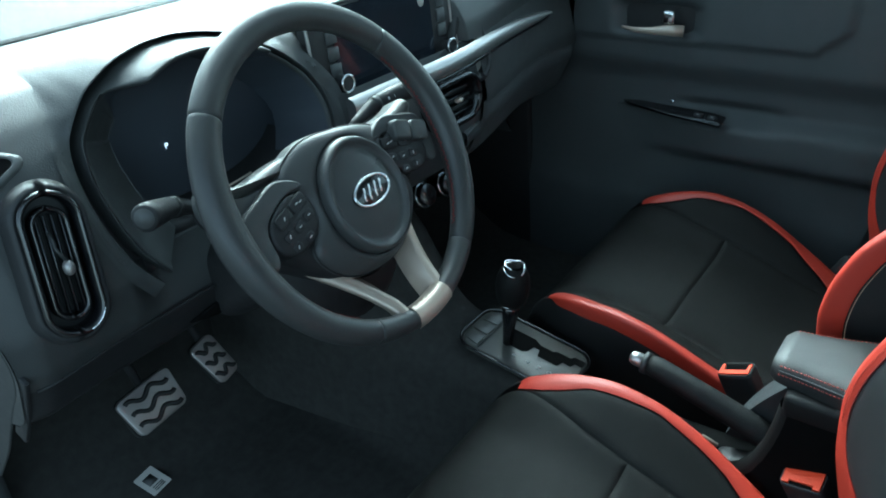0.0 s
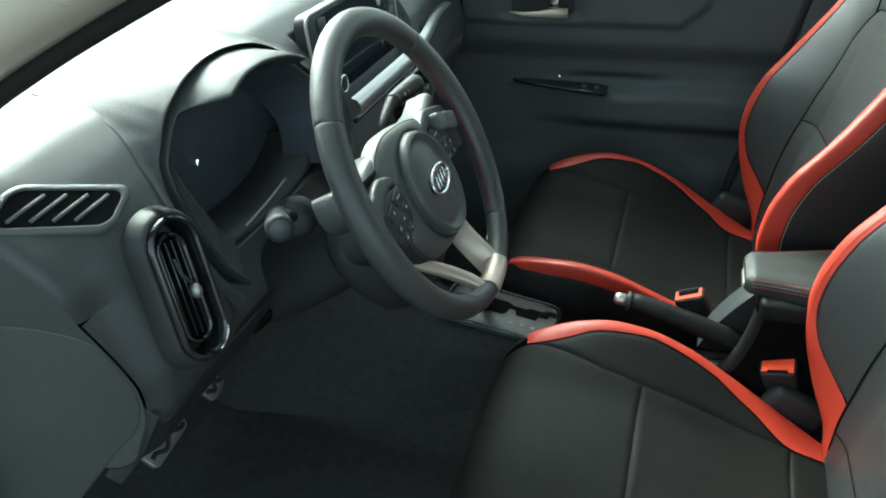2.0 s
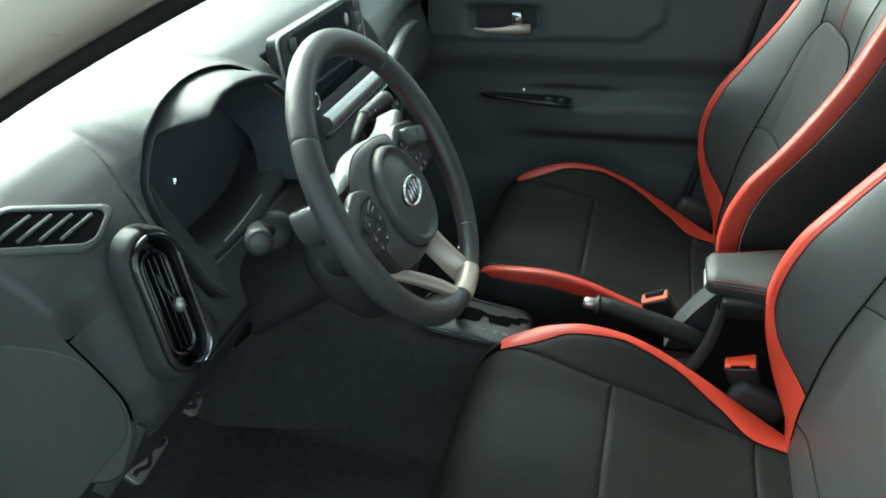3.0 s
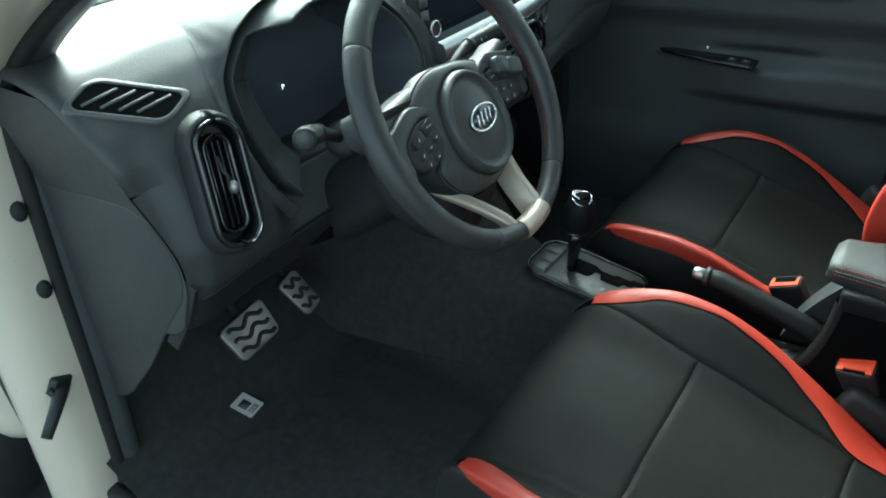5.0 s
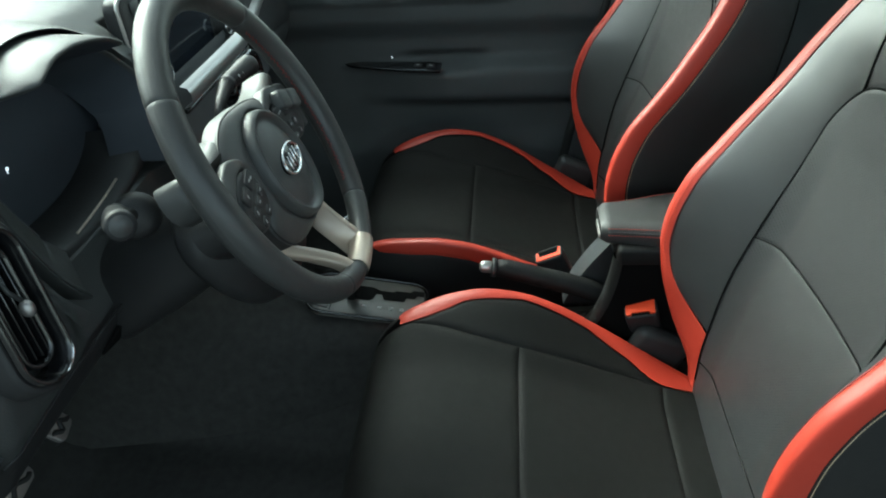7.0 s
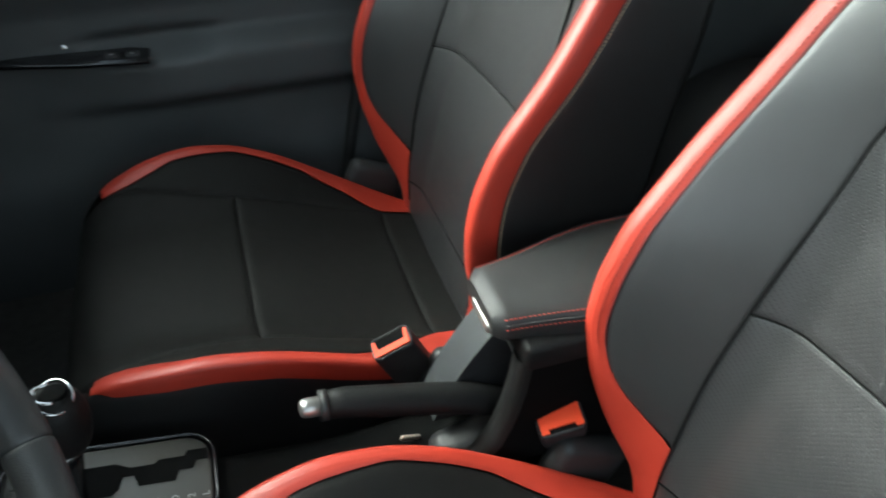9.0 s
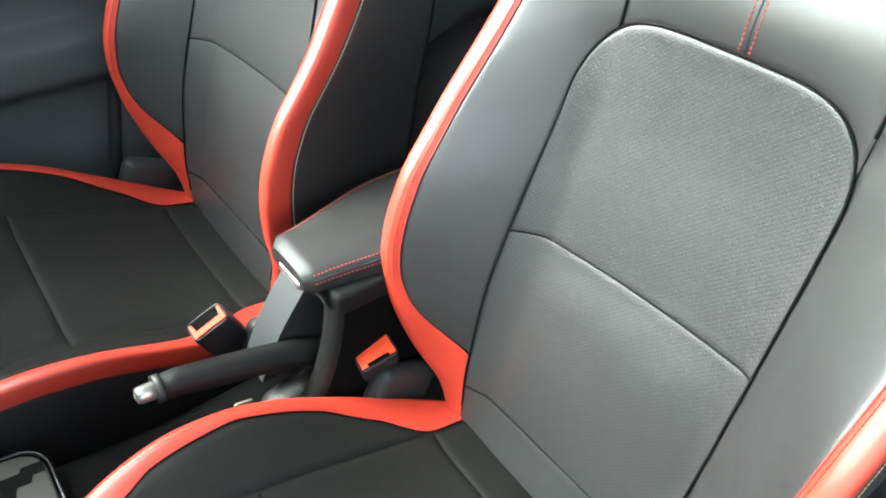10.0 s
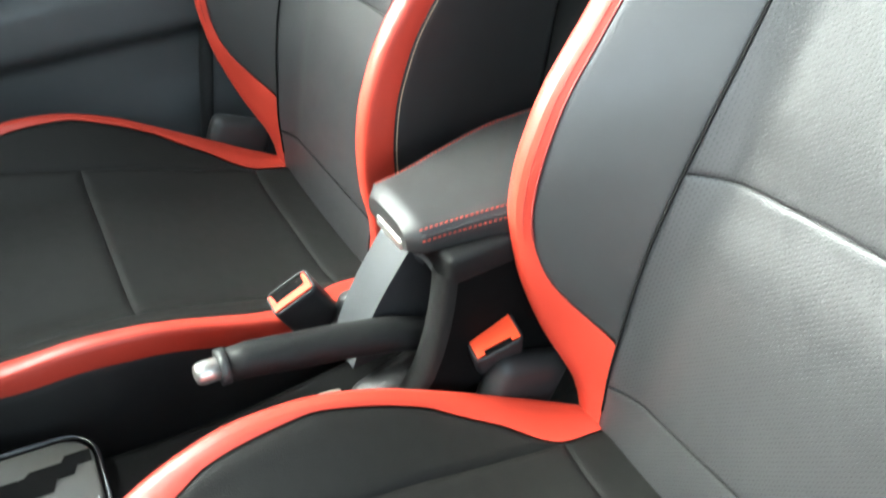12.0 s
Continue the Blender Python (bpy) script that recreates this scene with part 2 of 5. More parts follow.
TAN = mat("tan thread", (0.42, 0.33, 0.22), 0.7, bump=0)
COVER = mat("grey hinge cover plastic", (0.022, 0.023, 0.023), 0.5, var=0.1, bump=0.15, bscale=600)
THREAD = mat("red thread", (0.45, 0.05, 0.03), 0.7, bump=0)
SIDE = mat("black vinyl side", (0.011, 0.011, 0.011), 0.5, var=0.2, bump=0.2, bscale=700, pattern="grain", dist=0.0006)
DASH = mat("grained dark grey plastic", (0.043, 0.045, 0.045), 0.44, var=0.1, bump=0.3, bscale=600, pattern="grain", dist=0.0006, spec=0.42)
LOWER = mat("charcoal plastic", (0.062, 0.066, 0.068), 0.5, var=0.15, bump=0.25, bscale=650, pattern="grain", dist=0.0006)
BLACK = mat("black plastic", (0.020, 0.020, 0.021), 0.48, var=0.2, bump=0.15, bscale=500, pattern="grain", spec=0.35)
GLOSS = mat("piano black plastic", (0.006, 0.006, 0.007), 0.20, var=0.1, bump=0, coat=0.5)
# console black lowered further: the deep shade between the seats is in it
DEEP = mat("shade-darkened console plastic", (0.0035, 0.0035, 0.0035), 0.75, var=0.2, bump=0.15, bscale=500, pattern="grain", spec=0.05)
# flat dark fill that stands for the shade inside openings
NIGHT = mat("black for shaded openings", (0.008, 0.008, 0.008), 0.9, var=0.2, bump=0.1, bscale=300, spec=0.0)
RUBBER = mat("black rubber", (0.012, 0.012, 0.012), 0.7, var=0.2, bump=0.2, bscale=300)
WHEEL = mat("steering wheel leather", (0.034, 0.0345, 0.0345), 0.4, var=0.1, bump=0.25, bscale=1000, pattern="grain", dist=0.0005)
HUB = mat("dark grey soft plastic", (0.046, 0.047, 0.047), 0.45, var=0.08, bump=0.3, bscale=900, pattern="grain", dist=0.0005)
SATIN = mat("satin silver paint", (0.44, 0.37, 0.305), 0.34, metal=0.4, var=0.05, bump=0.05, bscale=900)
STRIP = mat("bright silver strip", (0.45, 0.44, 0.42), 0.33, metal=0.85, var=0.05, bump=0)
CHROME = mat("chrome", (0.75, 0.75, 0.76), 0.12, metal=1.0, var=0.03, bump=0)
STEEL = mat("brushed steel pedal plate", (0.34, 0.32, 0.31), 0.42, metal=0.8, var=0.1, bump=0.1, bscale=700)
CONSOLE = mat("grey satin console plastic", (0.072, 0.070, 0.064), 0.36, var=0.1, bump=0.12, bscale=700)
SLATE = mat("slate grey plastic", (0.038, 0.041, 0.044), 0.42, var=0.1, bump=0.2, bscale=700, pattern="grain")
CARPET = mat("black carpet", (0.046, 0.045, 0.043), 0.95, var=0.4, scale=60, bump=0.9, bscale=900, dist=0.003, spec=0.1)
WHITE = mat("white body paint", (0.66, 0.58, 0.48), 0.3, var=0.03, bump=0.02, bscale=200, coat=0.4)
HEADLINER = mat("light grey headliner cloth", (0.45, 0.45, 0.43), 0.95, var=0.06, bump=0.4, bscale=900)
SCREEN = mat("dark glass screen", (0.012, 0.015, 0.02), 0.08, var=0.1, bump=0, coat=0.3)
# a near black cover; the bluish grey lift stands for hazy glare
DIAL = mat("instrument cover paled for haze", (0.055, 0.062, 0.075), 0.5, var=0.1, bump=0, spec=0.15)
ORANGE = mat("red buckle plastic", (0.72, 0.060, 0.018), 0.5, var=0.06, bump=0.03, bscale=300, spec=0.2)
PAPER = mat("white paper label", (0.50, 0.48, 0.45), 0.7, var=0.05, bump=0.02)
INK = mat("grey ink", (0.06, 0.06, 0.06), 0.7, bump=0)
MARK = mat("white print", (0.42, 0.42, 0.42), 0.6, bump=0)
FLANGE = mat("mid grey vent plastic", (0.075, 0.077, 0.077), 0.4, var=0.08, bump=0.15, bscale=700, pattern="grain")
DOORP = mat("door trim plastic", (0.050, 0.054, 0.056), 0.55, var=0.12, bump=0.3, bscale=600, pattern="grain", dist=0.0006)
ASPHALT = mat("asphalt", (0.05, 0.05, 0.05), 0.9, var=0.35, scale=3, bump=0.6, bscale=120, dist=0.004)
WINDOW = glass("window glass")
LIT = glow("lit display letter", (0.8, 0.85, 1.0), 0.5)

# ---- ground and car shell ----
def smooth_step(t, a, b):
    u = np.clip((t - a) / (b - a), 0, 1)
    return u * u * (3 - 2 * u)


def plane_grid(x0, x1, y0, y1, z, n=2, m=2):
    X = np.zeros((n, m, 3))
    X[..., 0], X[..., 1] = np.meshgrid(np.linspace(x0, x1, n), np.linspace(y0, y1, m), indexing="ij")
    X[..., 2] = z
    return X


ground = sheet("ground", plane_grid(-400, 400, -400, 400, -0.32, 41, 41), ASPHALT)
tagged(ground, "dark grey asphalt ground under and around the car", "ground", kind="structure")

# floor pan: level, then the toe board rising ahead
fp = [(-1.6, 0.12), (-0.75, 0.10), (-0.5, 0.0), (0.95, 0.0), (1.06, 0.015), (1.16, 0.08), (1.24, 0.22), (1.28, 0.42), (1.28, 0.7)]
FY = curve(np.linspace(0, 1, len(fp)), [p[0] for p in fp], 0.02)
FZ = curve(np.linspace(0, 1, len(fp)), [p[1] for p in fp], 0.02)
s = np.linspace(0, 1, 90)
x = np.linspace(-0.69, 0.74, 60)
G = np.zeros((60, 90, 3))
G[..., 0] = x[:, None]
G[..., 1] = FY(s)[None]
hump = 0.13 * np.exp(-(((x - 0.02) / 0.10) ** 4))
G[..., 2] = np.maximum(FZ(s)[None], (hump[:, None] * (1 - np.clip((s[None] - 0.75) * 6, 0, 1))))
G[..., 2] += 0.0025 * np.sin(x[:, None] * 70) * np.sin(s[None] * 120)
floor = sheet("floor", G, CARPET)
tagged(floor, "black carpeted car floor with central tunnel", "floor", kind="structure")

# contour of the front of the driver's door opening, as (y, z)
OP = [(-0.35, -0.10), (0.3, -0.12), (0.90, -0.14), (1.10, -0.14), (1.19, -0.09), (1.158, -0.01), (1.128, 0.134), (1.092, 0.295), (1.064, 0.461), (1.040, 0.58), (1.022, 0.67), (1.01, 0.735), (0.968, 0.80), (0.87, 0.868), (0.70, 0.955), (0.5, 1.04), (0.25, 1.13), (0.0, 1.17), (-0.35, 1.17)]
CY = curve(np.linspace(0, 1, len(OP)), [p[0] for p in OP], 0.02)
CZ = curve(np.linspace(0, 1, len(OP)), [p[1] for p in OP], 0.02)
cs = np.linspace(0, 1, 160)
oy, oz = CY(cs), CZ(cs)
ty, tz = np.gradient(oy), np.gradient(oz)
tl = np.hypot(ty, tz)
ny, nz = tz / tl, -ty / tl          # away from the opening
XIN = curve([0, 0.55, 0.7, 0.85, 1], [-0.685, -0.685, -0.68, -0.62, -0.60], 0.03)(cs)


slim = 1 - 0.42 * smooth_step(cs, 0.6, 0.72)


def ring_sweep(offsets):
    """Sweeps (dx, away) offsets along the door opening."""
    X = np.zeros((len(cs), len(offsets), 3))
    for k, (dx, aw) in enumerate(offsets):
        X[:, k, 0] = XIN + dx
        X[:, k, 1] = oy + ny * aw * slim
        X[:, k, 2] = oz + nz * aw * slim
    return X


body = thing("car_shell", "white painted small car body shell with open driver's door opening", "car body", (0, 0, 0))
sheet("door_jamb", ring_sweep([(0.016, 0.010), (-0.006, 0.006), (-0.03, 0.006), (-0.05, 0.012), (-0.066, 0.026), (-0.074, 0.045), (-0.079, 0.07), (-0.08, 0.088), (-0.075, 0.094), (-0.05, 0.096)]), WHITE, body, "glossy white painted door jamb")
tube("weatherstrip", np.stack([XIN + 0.016, oy + ny * 0.002, oz + nz * 0.002], 1), 0.011, RUBBER, body, "black rubber door seal", n=10)
# trim takes the lighter charcoal to imitate pale haze over black plastic
sheet("seal_trim", ring_sweep([(0.020, -0.006), (0.036, -0.012), (0.055, -0.008), (0.065, 0.03), (0.06, 0.12)]), LOWER, body, "plastic inner pillar trim, paled for haze")
# right side of the shell, its sill and roof rail
GR = ring_sweep([(0.0, -0.01), (-0.03, 0.0), (-0.07, 0.05), (-0.05, 0.10)])
GR[..., 0] *= -1.04
sheet("right_frame", GR, BLACK, body)
box("sill_inner", (0.03, 1.6, 0.16), pose(-0.69, 0.42, -0.074), BLACK, body, "black inner sill trim", bevel=0.01)
# grommets and the door check strap on the hinge pillar
for xx, yy, zz in ((-0.690, 1.035, 0.620), (-0.692, 1.062, 0.486)):
    g = bmesh.new()
    bmesh.ops.create_uvsphere(g, u_segments=14, v_segments=8, radius=1.0, matrix=Matrix.Translation((xx, yy, zz)) @ Matrix.Diagonal((0.011, 0.008, 0.015, 1)))
    part("grommet", g, RUBBER, body, "black rubber grommet")
strap = thing("door_check_strap", "black steel door check strap on the white hinge pillar", "door strap", (-0.708, 1.09, 0.305))
tube("strap_arm", [(0.0, 0.01, 0.0), (-0.020, -0.01, -0.002), (-0.040, -0.02, -0.016), (-0.072, -0.035, -0.038)], [0.010, 0.011, 0.010, 0.0085], BLACK, strap, n=8)
box("strap_bracket", (0.036, 0.016, 0.030), pose(-0.010, 0.006, 0.004, 20, 25, 20), BLACK, strap, bevel=0.005)
tube("strap_pin", [(-0.030, 0.0, 0.010), (-0.022, -0.012, -0.012)], 0.006, BLACK, strap)

# roof, headliner, rear closure
ry = np.linspace(-1.55, 0.42, 24)
rx = np.linspace(-0.62, 0.62, 21)
RX, RY = np.meshgrid(rx, ry, indexing="ij")
RZ = 1.245 - 0.05 * (RX / 0.62) ** 4 - 0.05 * np.clip((RY - 0.1) / 0.32, 0, 1) ** 2 - 0.06 * np.clip((-RY - 1.0) / 0.55, 0, 1) ** 2
ceiling = sheet("ceiling", np.stack([RX, RY, RZ], 2), HEADLINER)
tagged(ceiling, "light grey cloth headliner under the roof", "headliner", kind="structure")
sheet("roof", np.stack([RX * 1.05, RY * 1.01, RZ + 0.035], 2), WHITE, body, "white painted roof skin")

# side of the car behind the driver's door opening, both sides
def quarter(sign, y0, name):
    v, f = [], []
    ys = np.linspace(y0, -1.6, 14)
    zs = np.array([-0.05, 0.2, 0.5, 0.74])
    for i, yy in enumerate(ys):
        for j, zz in enumerate(zs):
            v.append((sign * (0.745 - 0.02 * (zz / 0.74) ** 2), yy, zz))
    X = np.array(v).reshape(len(ys), len(zs), 3)
    return sheet(name, X, LOWER, body)


quarter(-1, -0.36, "rear_side_trim")
quarter(1, 0.3, "rear_side_trim")
for sg, y0, ln_ in ((-1, 1.29, 0.22), (1, 1.17, 0.42)):
    box("kick_panel", (0.03, ln_, 0.80), pose(sg * (0.705 if sg < 0 else 0.725), y0, 0.38), BLACK, body, bevel=0.01)
for sgn, y0 in ((-1, -0.36), (1, 0.02)):
    # B-pillar
    X = np.zeros((12, 5, 3))
    zz = np.linspace(-0.02, 1.2, 12)
    for j, (dx, dy) in enumerate(((0.0, 0.03), (-0.03, 0.02), (-0.035, -0.05), (-0.03, -0.12), (0.0, -0.14))):
        X[:, j, 0] = sgn * (0.715 + dx - 0.10 * np.clip((zz - 0.7) / 0.5, 0, 1))
        X[:, j, 1] = (y0 + dy - 0.10 * np.clip((zz - 0.35) / 0.85, 0, 1)) if sgn < 0 else (0.175 + dy - 0.22 * zz)
        X[:, j, 2] = zz
    sheet("pillar_trim", X, SLATE, body, "dark grey centre pillar trim")
back = np.zeros((9, 7, 3))
bx, bz = np.meshgrid(np.linspace(-0.72, 0.72, 9), np.linspace(-0.05, 0.78, 7), indexing="ij")
back[..., 0], back[..., 1], back[..., 2] = bx, -1.6, bz
sheet("tailgate_trim", back, LOWER, body)

# glazing
def pane(name, corners, label, th=0.004):
    a, b, c, d = [Vector(p) for p in corners]
    n = (b - a).cross(d - a).normalized() * th
    vs = [a, b, c, d, a + n, b + n, c + n, d + n]
    fs = [(0, 1, 2, 3), (7, 6, 5, 4), (0, 4, 5, 1), (1, 5, 6, 2), (2, 6, 7, 3), (3, 7, 4, 0)]
    ob = put(name, vs, fs, WINDOW, smooth=False)
    ob.visible_shadow = False
    return tagged(ob, label, "window", kind="structure")


pane("window_1", [(-0.66, 1.34, 0.775), (0.66, 1.34, 0.775), (0.56, 0.42, 1.19), (-0.56, 0.42, 1.19)], "clear curved windscreen glass over the dashboard")
pane("window_2", [(0.725, 0.90, 0.78), (0.725, 0.02, 0.80), (0.61, -0.05, 1.17), (0.61, 0.45, 1.10)], "passenger side window glass")
pane("window_3", [(-0.70, -0.5, 0.76), (-0.70, -1.3, 0.78), (-0.61, -1.25, 1.14), (-0.61, -0.5, 1.15)], "rear side window glass")
pane("window_4", [(0.70, -0.15, 0.78), (0.70, -1.3, 0.78), (0.61, -1.25, 1.14), (0.61, -0.2, 1.15)], "rear side window glass")
pane("window_5", [(-0.55, -1.6, 0.78), (0.55, -1.6, 0.78), (0.5, -1.5, 1.14), (-0.5, -1.5, 1.14)], "rear window glass")
# black ceramic edge and cowl at the foot of the windscreen
box("cowl", (1.4, 0.22, 0.05), pose(0, 1.42, 0.73, -8), BLACK, body, "black plastic cowl below the windscreen")
box("bonnet", (1.36, 0.75, 0.06), pose(0, 1.87, 0.66, -7), WHITE, body, "white painted bonnet", bevel=0.025, seg=4)
tube("windscreen_seal", [(-0.66, 1.335, 0.772), (0, 1.345, 0.775), (0.66, 1.335, 0.772)], 0.012, RUBBER, body)
# outer body that closes the shell below and ahead, and its wheels
box("front_body", (1.50, 0.88, 0.66), pose(0, 1.85, 0.28), WHITE, body, "white painted front wings and bumper", bevel=0.10, seg=5)
box("underbody", (1.40, 3.6, 0.08), pose(0, 0.35, -0.10), BLACK, body, bevel=0.02)
for sg in (-1, 1):
    box("sill_panel", (0.05, 1.5, 0.16), pose(sg * 0.772, 0.4, -0.115), WHITE, body, "white painted sill", bevel=0.02, seg=3)
    box("rear_quarter", (0.04, 1.18, 0.86), pose(sg * 0.785, -1.03, 0.36), WHITE, body, "white painted rear quarter panel", bevel=0.018, seg=3)
    for yw in (1.78, -0.72):
        X = np.array([[(sg * xw, yw + rw * math.cos(a), -0.04 + rw * math.sin(a)) for a in np.linspace(0, 2 * math.pi, 41)] for xw, rw in ((0.60, 0.18), (0.60, 0.26), (0.62, 0.28), (0.78, 0.28), (0.80, 0.26), (0.80, 0.19), (0.77, 0.18), (0.765, 0.02))])
        sheet("tyre", X, RUBBER, body, "black rubber tyre")
box("door_skin", (0.03, 1.06, 0.80), pose(0.792, 0.46, 0.36), WHITE, body, "white painted outer skin of the passenger door", bevel=0.014, seg=3)
box("tailgate_skin", (1.5, 0.04, 0.9), pose(0, -1.63, 0.36), WHITE, body, "white painted tailgate", bevel=0.018, seg=3)
# firewall that closes the space ahead of the dashboard
box("firewall", (1.46, 0.03, 0.85), pose(0, 1.33, 0.35), BLACK, body)

# ---- seats ----
cv = [0, 0.1, 0.25, 0.4, 0.5, 0.62, 0.72, 0.82, 0.9, 1.0]
cyc = curve(cv, [-0.01, 0.06, 0.14, 0.22, 0.29, 0.36, 0.42, 0.484, 0.540, 0.562])
czc = curve(cv, [0.172, 0.186, 0.208, 0.236, 0.256, 0.268, 0.273, 0.268, 0.238, 0.10])
cyk = curve(cv, [0.0, 0.05, 0.14, 0.216, 0.28, 0.353, 0.42, 0.486, 0.536, 0.558])
czk = curve(cv, [0.176, 0.195, 0.245, 0.290, 0.318, 0.330, 0.320, 0.297, 0.245, 0.10])
cxk = curve(cv, [0.172, 0.195, 0.215, 0.224, 0.226, 0.224, 0.215, 0.198, 0.188, 0.18])
cxs = curve([0, 0.1, 0.5, 0.62, 0.72, 0.80, 1.0], [0.152, 0.152, 0.152, 0.160, 0.174, 0.186, 0.186], 0.015)
cbw = curve([0, 0.1, 0.55, 0.70, 0.79, 0.825, 0.84], [0.042, 0.05, 0.052, 0.045, 0.028, 0.006, 0.004], 0.01)


def smooth01(t):
    t = np.clip(t, 0, 1)
    return t * t * (3 - 2 * t)


def outer_drop(x, v):
    """The bolster on the driver's door side of each seat sits a little lower."""
    return smooth01(-np.asarray(x) / 0.2) * (0.016 * smooth01(v / 0.25) + 0.007 * smooth01((v - 0.15) / 0.25) * smooth01((0.85 - v) / 0.2))


def cushion(x, v):
    """The cushion's top: x across, v from the back to the foot of the nose."""
    a = np.abs(x)
    xk = cxk(v)
    f = np.clip((a - 0.10) / np.maximum(xk - 0.10, 1e-3), 0, 1)
    f = np.where(a > xk, 1, 0.55 * f ** 2.0 + 0.45 * smooth01(f))
    y = cyc(v) + (cyk(v) - cyc(v)) * f
    z = czc(v) + (czk(v) - czc(v)) * f - 0.006 * (1 - np.clip(a / 0.15, 0, 1) ** 2) * smooth01((1 - v) * 5)
    return np.stack([x, y, z - outer_drop(x, v)], -1)


def cushion_panel(name, seat, v0, v1, x0, x1, material, n=18, m=22, depth=0.0035, swell=0.0):
    """A panel between the side curves x0(v) and x1(v)."""
    U, V = np.meshgrid(ep(n), v0 + (v1 - v0) * ep(m), indexing="ij")
    X = cushion(x0(V) + (x1(V) - x0(V)) * U, V)
    return sheet(name, puffed(X, depth, out=(0, 0.2, 3), swell=swell), material, seat)


def side_band(name, seat, sg, v0, v1, lo, hi, material):
    """Wraps from the crest of a bolster down its outer side."""
    U, V = np.meshgrid(ep(8), v0 + (v1 - v0) * ep(40), indexing="ij")
    a = lo(V) + (hi(V) - lo(V)) * U
    xk, yk, zk = cxk(V), cyk(V), czk(V)
    r = 0.016
    w = np.minimum(a, r)
    xo = xk + 0.015
    xx = xk + (xo - xk) * np.sqrt(np.clip(1 - (1 - w / r) ** 2, 0, 1))
    zz = zk - r * (1 - np.sqrt(np.clip(1 - (w / r) ** 2, 0, 1))) - np.maximum(a - r, 0)
    X = np.stack([sg * xx, yk, np.maximum(zz - outer_drop(sg * xx, V), 0.07)], -1)
    return sheet(name, puffed(X, 0.001, out=(sg * 2, 0.2, 0.6)), material, seat)


# backrest curves by height
bz_ = [0.16, 0.21, 0.28, 0.353, 0.42, 0.471, 0.53, 0.57, 0.63, 0.69, 0.76, 0.84, 0.88]
byc = curve(bz_, [0.012, 0.0, -0.012, -0.026, -0.041, -0.056, -0.073, -0.084, -0.099, -0.112, -0.122, -0.152, -0.185], 0.02)
byk = curve(bz_, [0.012, 0.012, 0.043, 0.064, 0.070, 0.062, 0.038, 0.007, -0.034, -0.072, -0.108, -0.15, -0.185], 0.02)
bxk = curve([0.16, 0.22, 0.3, 0.42, 0.6, 0.72, 0.8, 0.88], [0.170, 0.186, 0.214, 0.236, 0.239, 0.224, 0.2, 0.14], 0.02)


def askew(X):
    """The backrest stands a few degrees askew: its outer side lies further back."""
    X[..., 1] += 0.052 * (X[..., 0] - 0.22) * smooth01((X[..., 2] - 0.20) / 0.14)
    return X


def back_front(x, z):
    a = np.abs(x)
    xk = bxk(z)
    f = np.clip((a - 0.115) / np.maximum(xk - 0.115, 1e-3), 0, 1)
    f = 0.6 * f ** 1.8 + 0.4 * smooth01(f)
    y = byc(z) + (byk(z) - byc(z)) * f - 0.010 * (1 - np.clip(a / 0.16, 0, 1) ** 2) * smooth01((z - 0.3) / 0.2) * smooth01((0.8 - z) / 0.2)
    return askew(np.stack([x, y, z], -1))


HW = 0.1465
PADX = 0.0115


def taper(z):
    """The centre pad narrows a little towards its top."""
    return 1 - 0.07 * np.clip((z - 0.40) / 0.30, 0, 1)


def arch_u(u):
    return 0.63 + 0.085 * np.clip(1 - (np.abs(u) / HW) ** 5, 0, 1) ** 0.5


def arch(x):
    z = 0.70
    for _ in range(8):
        z = arch_u((x - PADX) / taper(z))
    return z


def bolster_edge(z, sg=0):
    up = HW * np.clip(1 - np.clip((z - 0.63) / 0.085, 0, 1) ** 2, 0, 1) ** 0.2
    return np.maximum(up * taper(z) + sg * PADX, 0.122)


def band_edge(z, sg=0):
    w = HW + sg * PADX
    t = np.clip((z - 0.292) / 0.13, 0, 1)
    return np.where(z < 0.292, w, w + (bxk(z) - 0.0095 - w) * (1 - (1 - t) ** 3.2))


def back_panel(name, seat, material, X, depth=0.0014, label="", swell=0.0):
    return sheet(name, puffed(X, depth, 0.0030, out=(0, 3, 0.6), swell=swell), material, seat, label)


def edge_drop(X, top=False, depth=0.0007, radius=0.010):
    """Lets the sides of a pad (and its top) fall into the groove round it."""
    du = np.vstack([np.zeros((1, X.shape[1])), np.cumsum(np.linalg.norm(np.diff(X, axis=0), axis=2), 0)])
    dv = np.hstack([np.zeros((X.shape[0], 1)), np.cumsum(np.linalg.norm(np.diff(X, axis=1), axis=2), 1)])
    d = np.minimum(du, du[-1:] - du)
    if top:
        d = np.minimum(d, (dv[:, -1:] - dv) * 1.5)
    X = X.copy()
    X[..., 1] -= depth * np.exp(-(d / radius) ** 1.3)
    return X


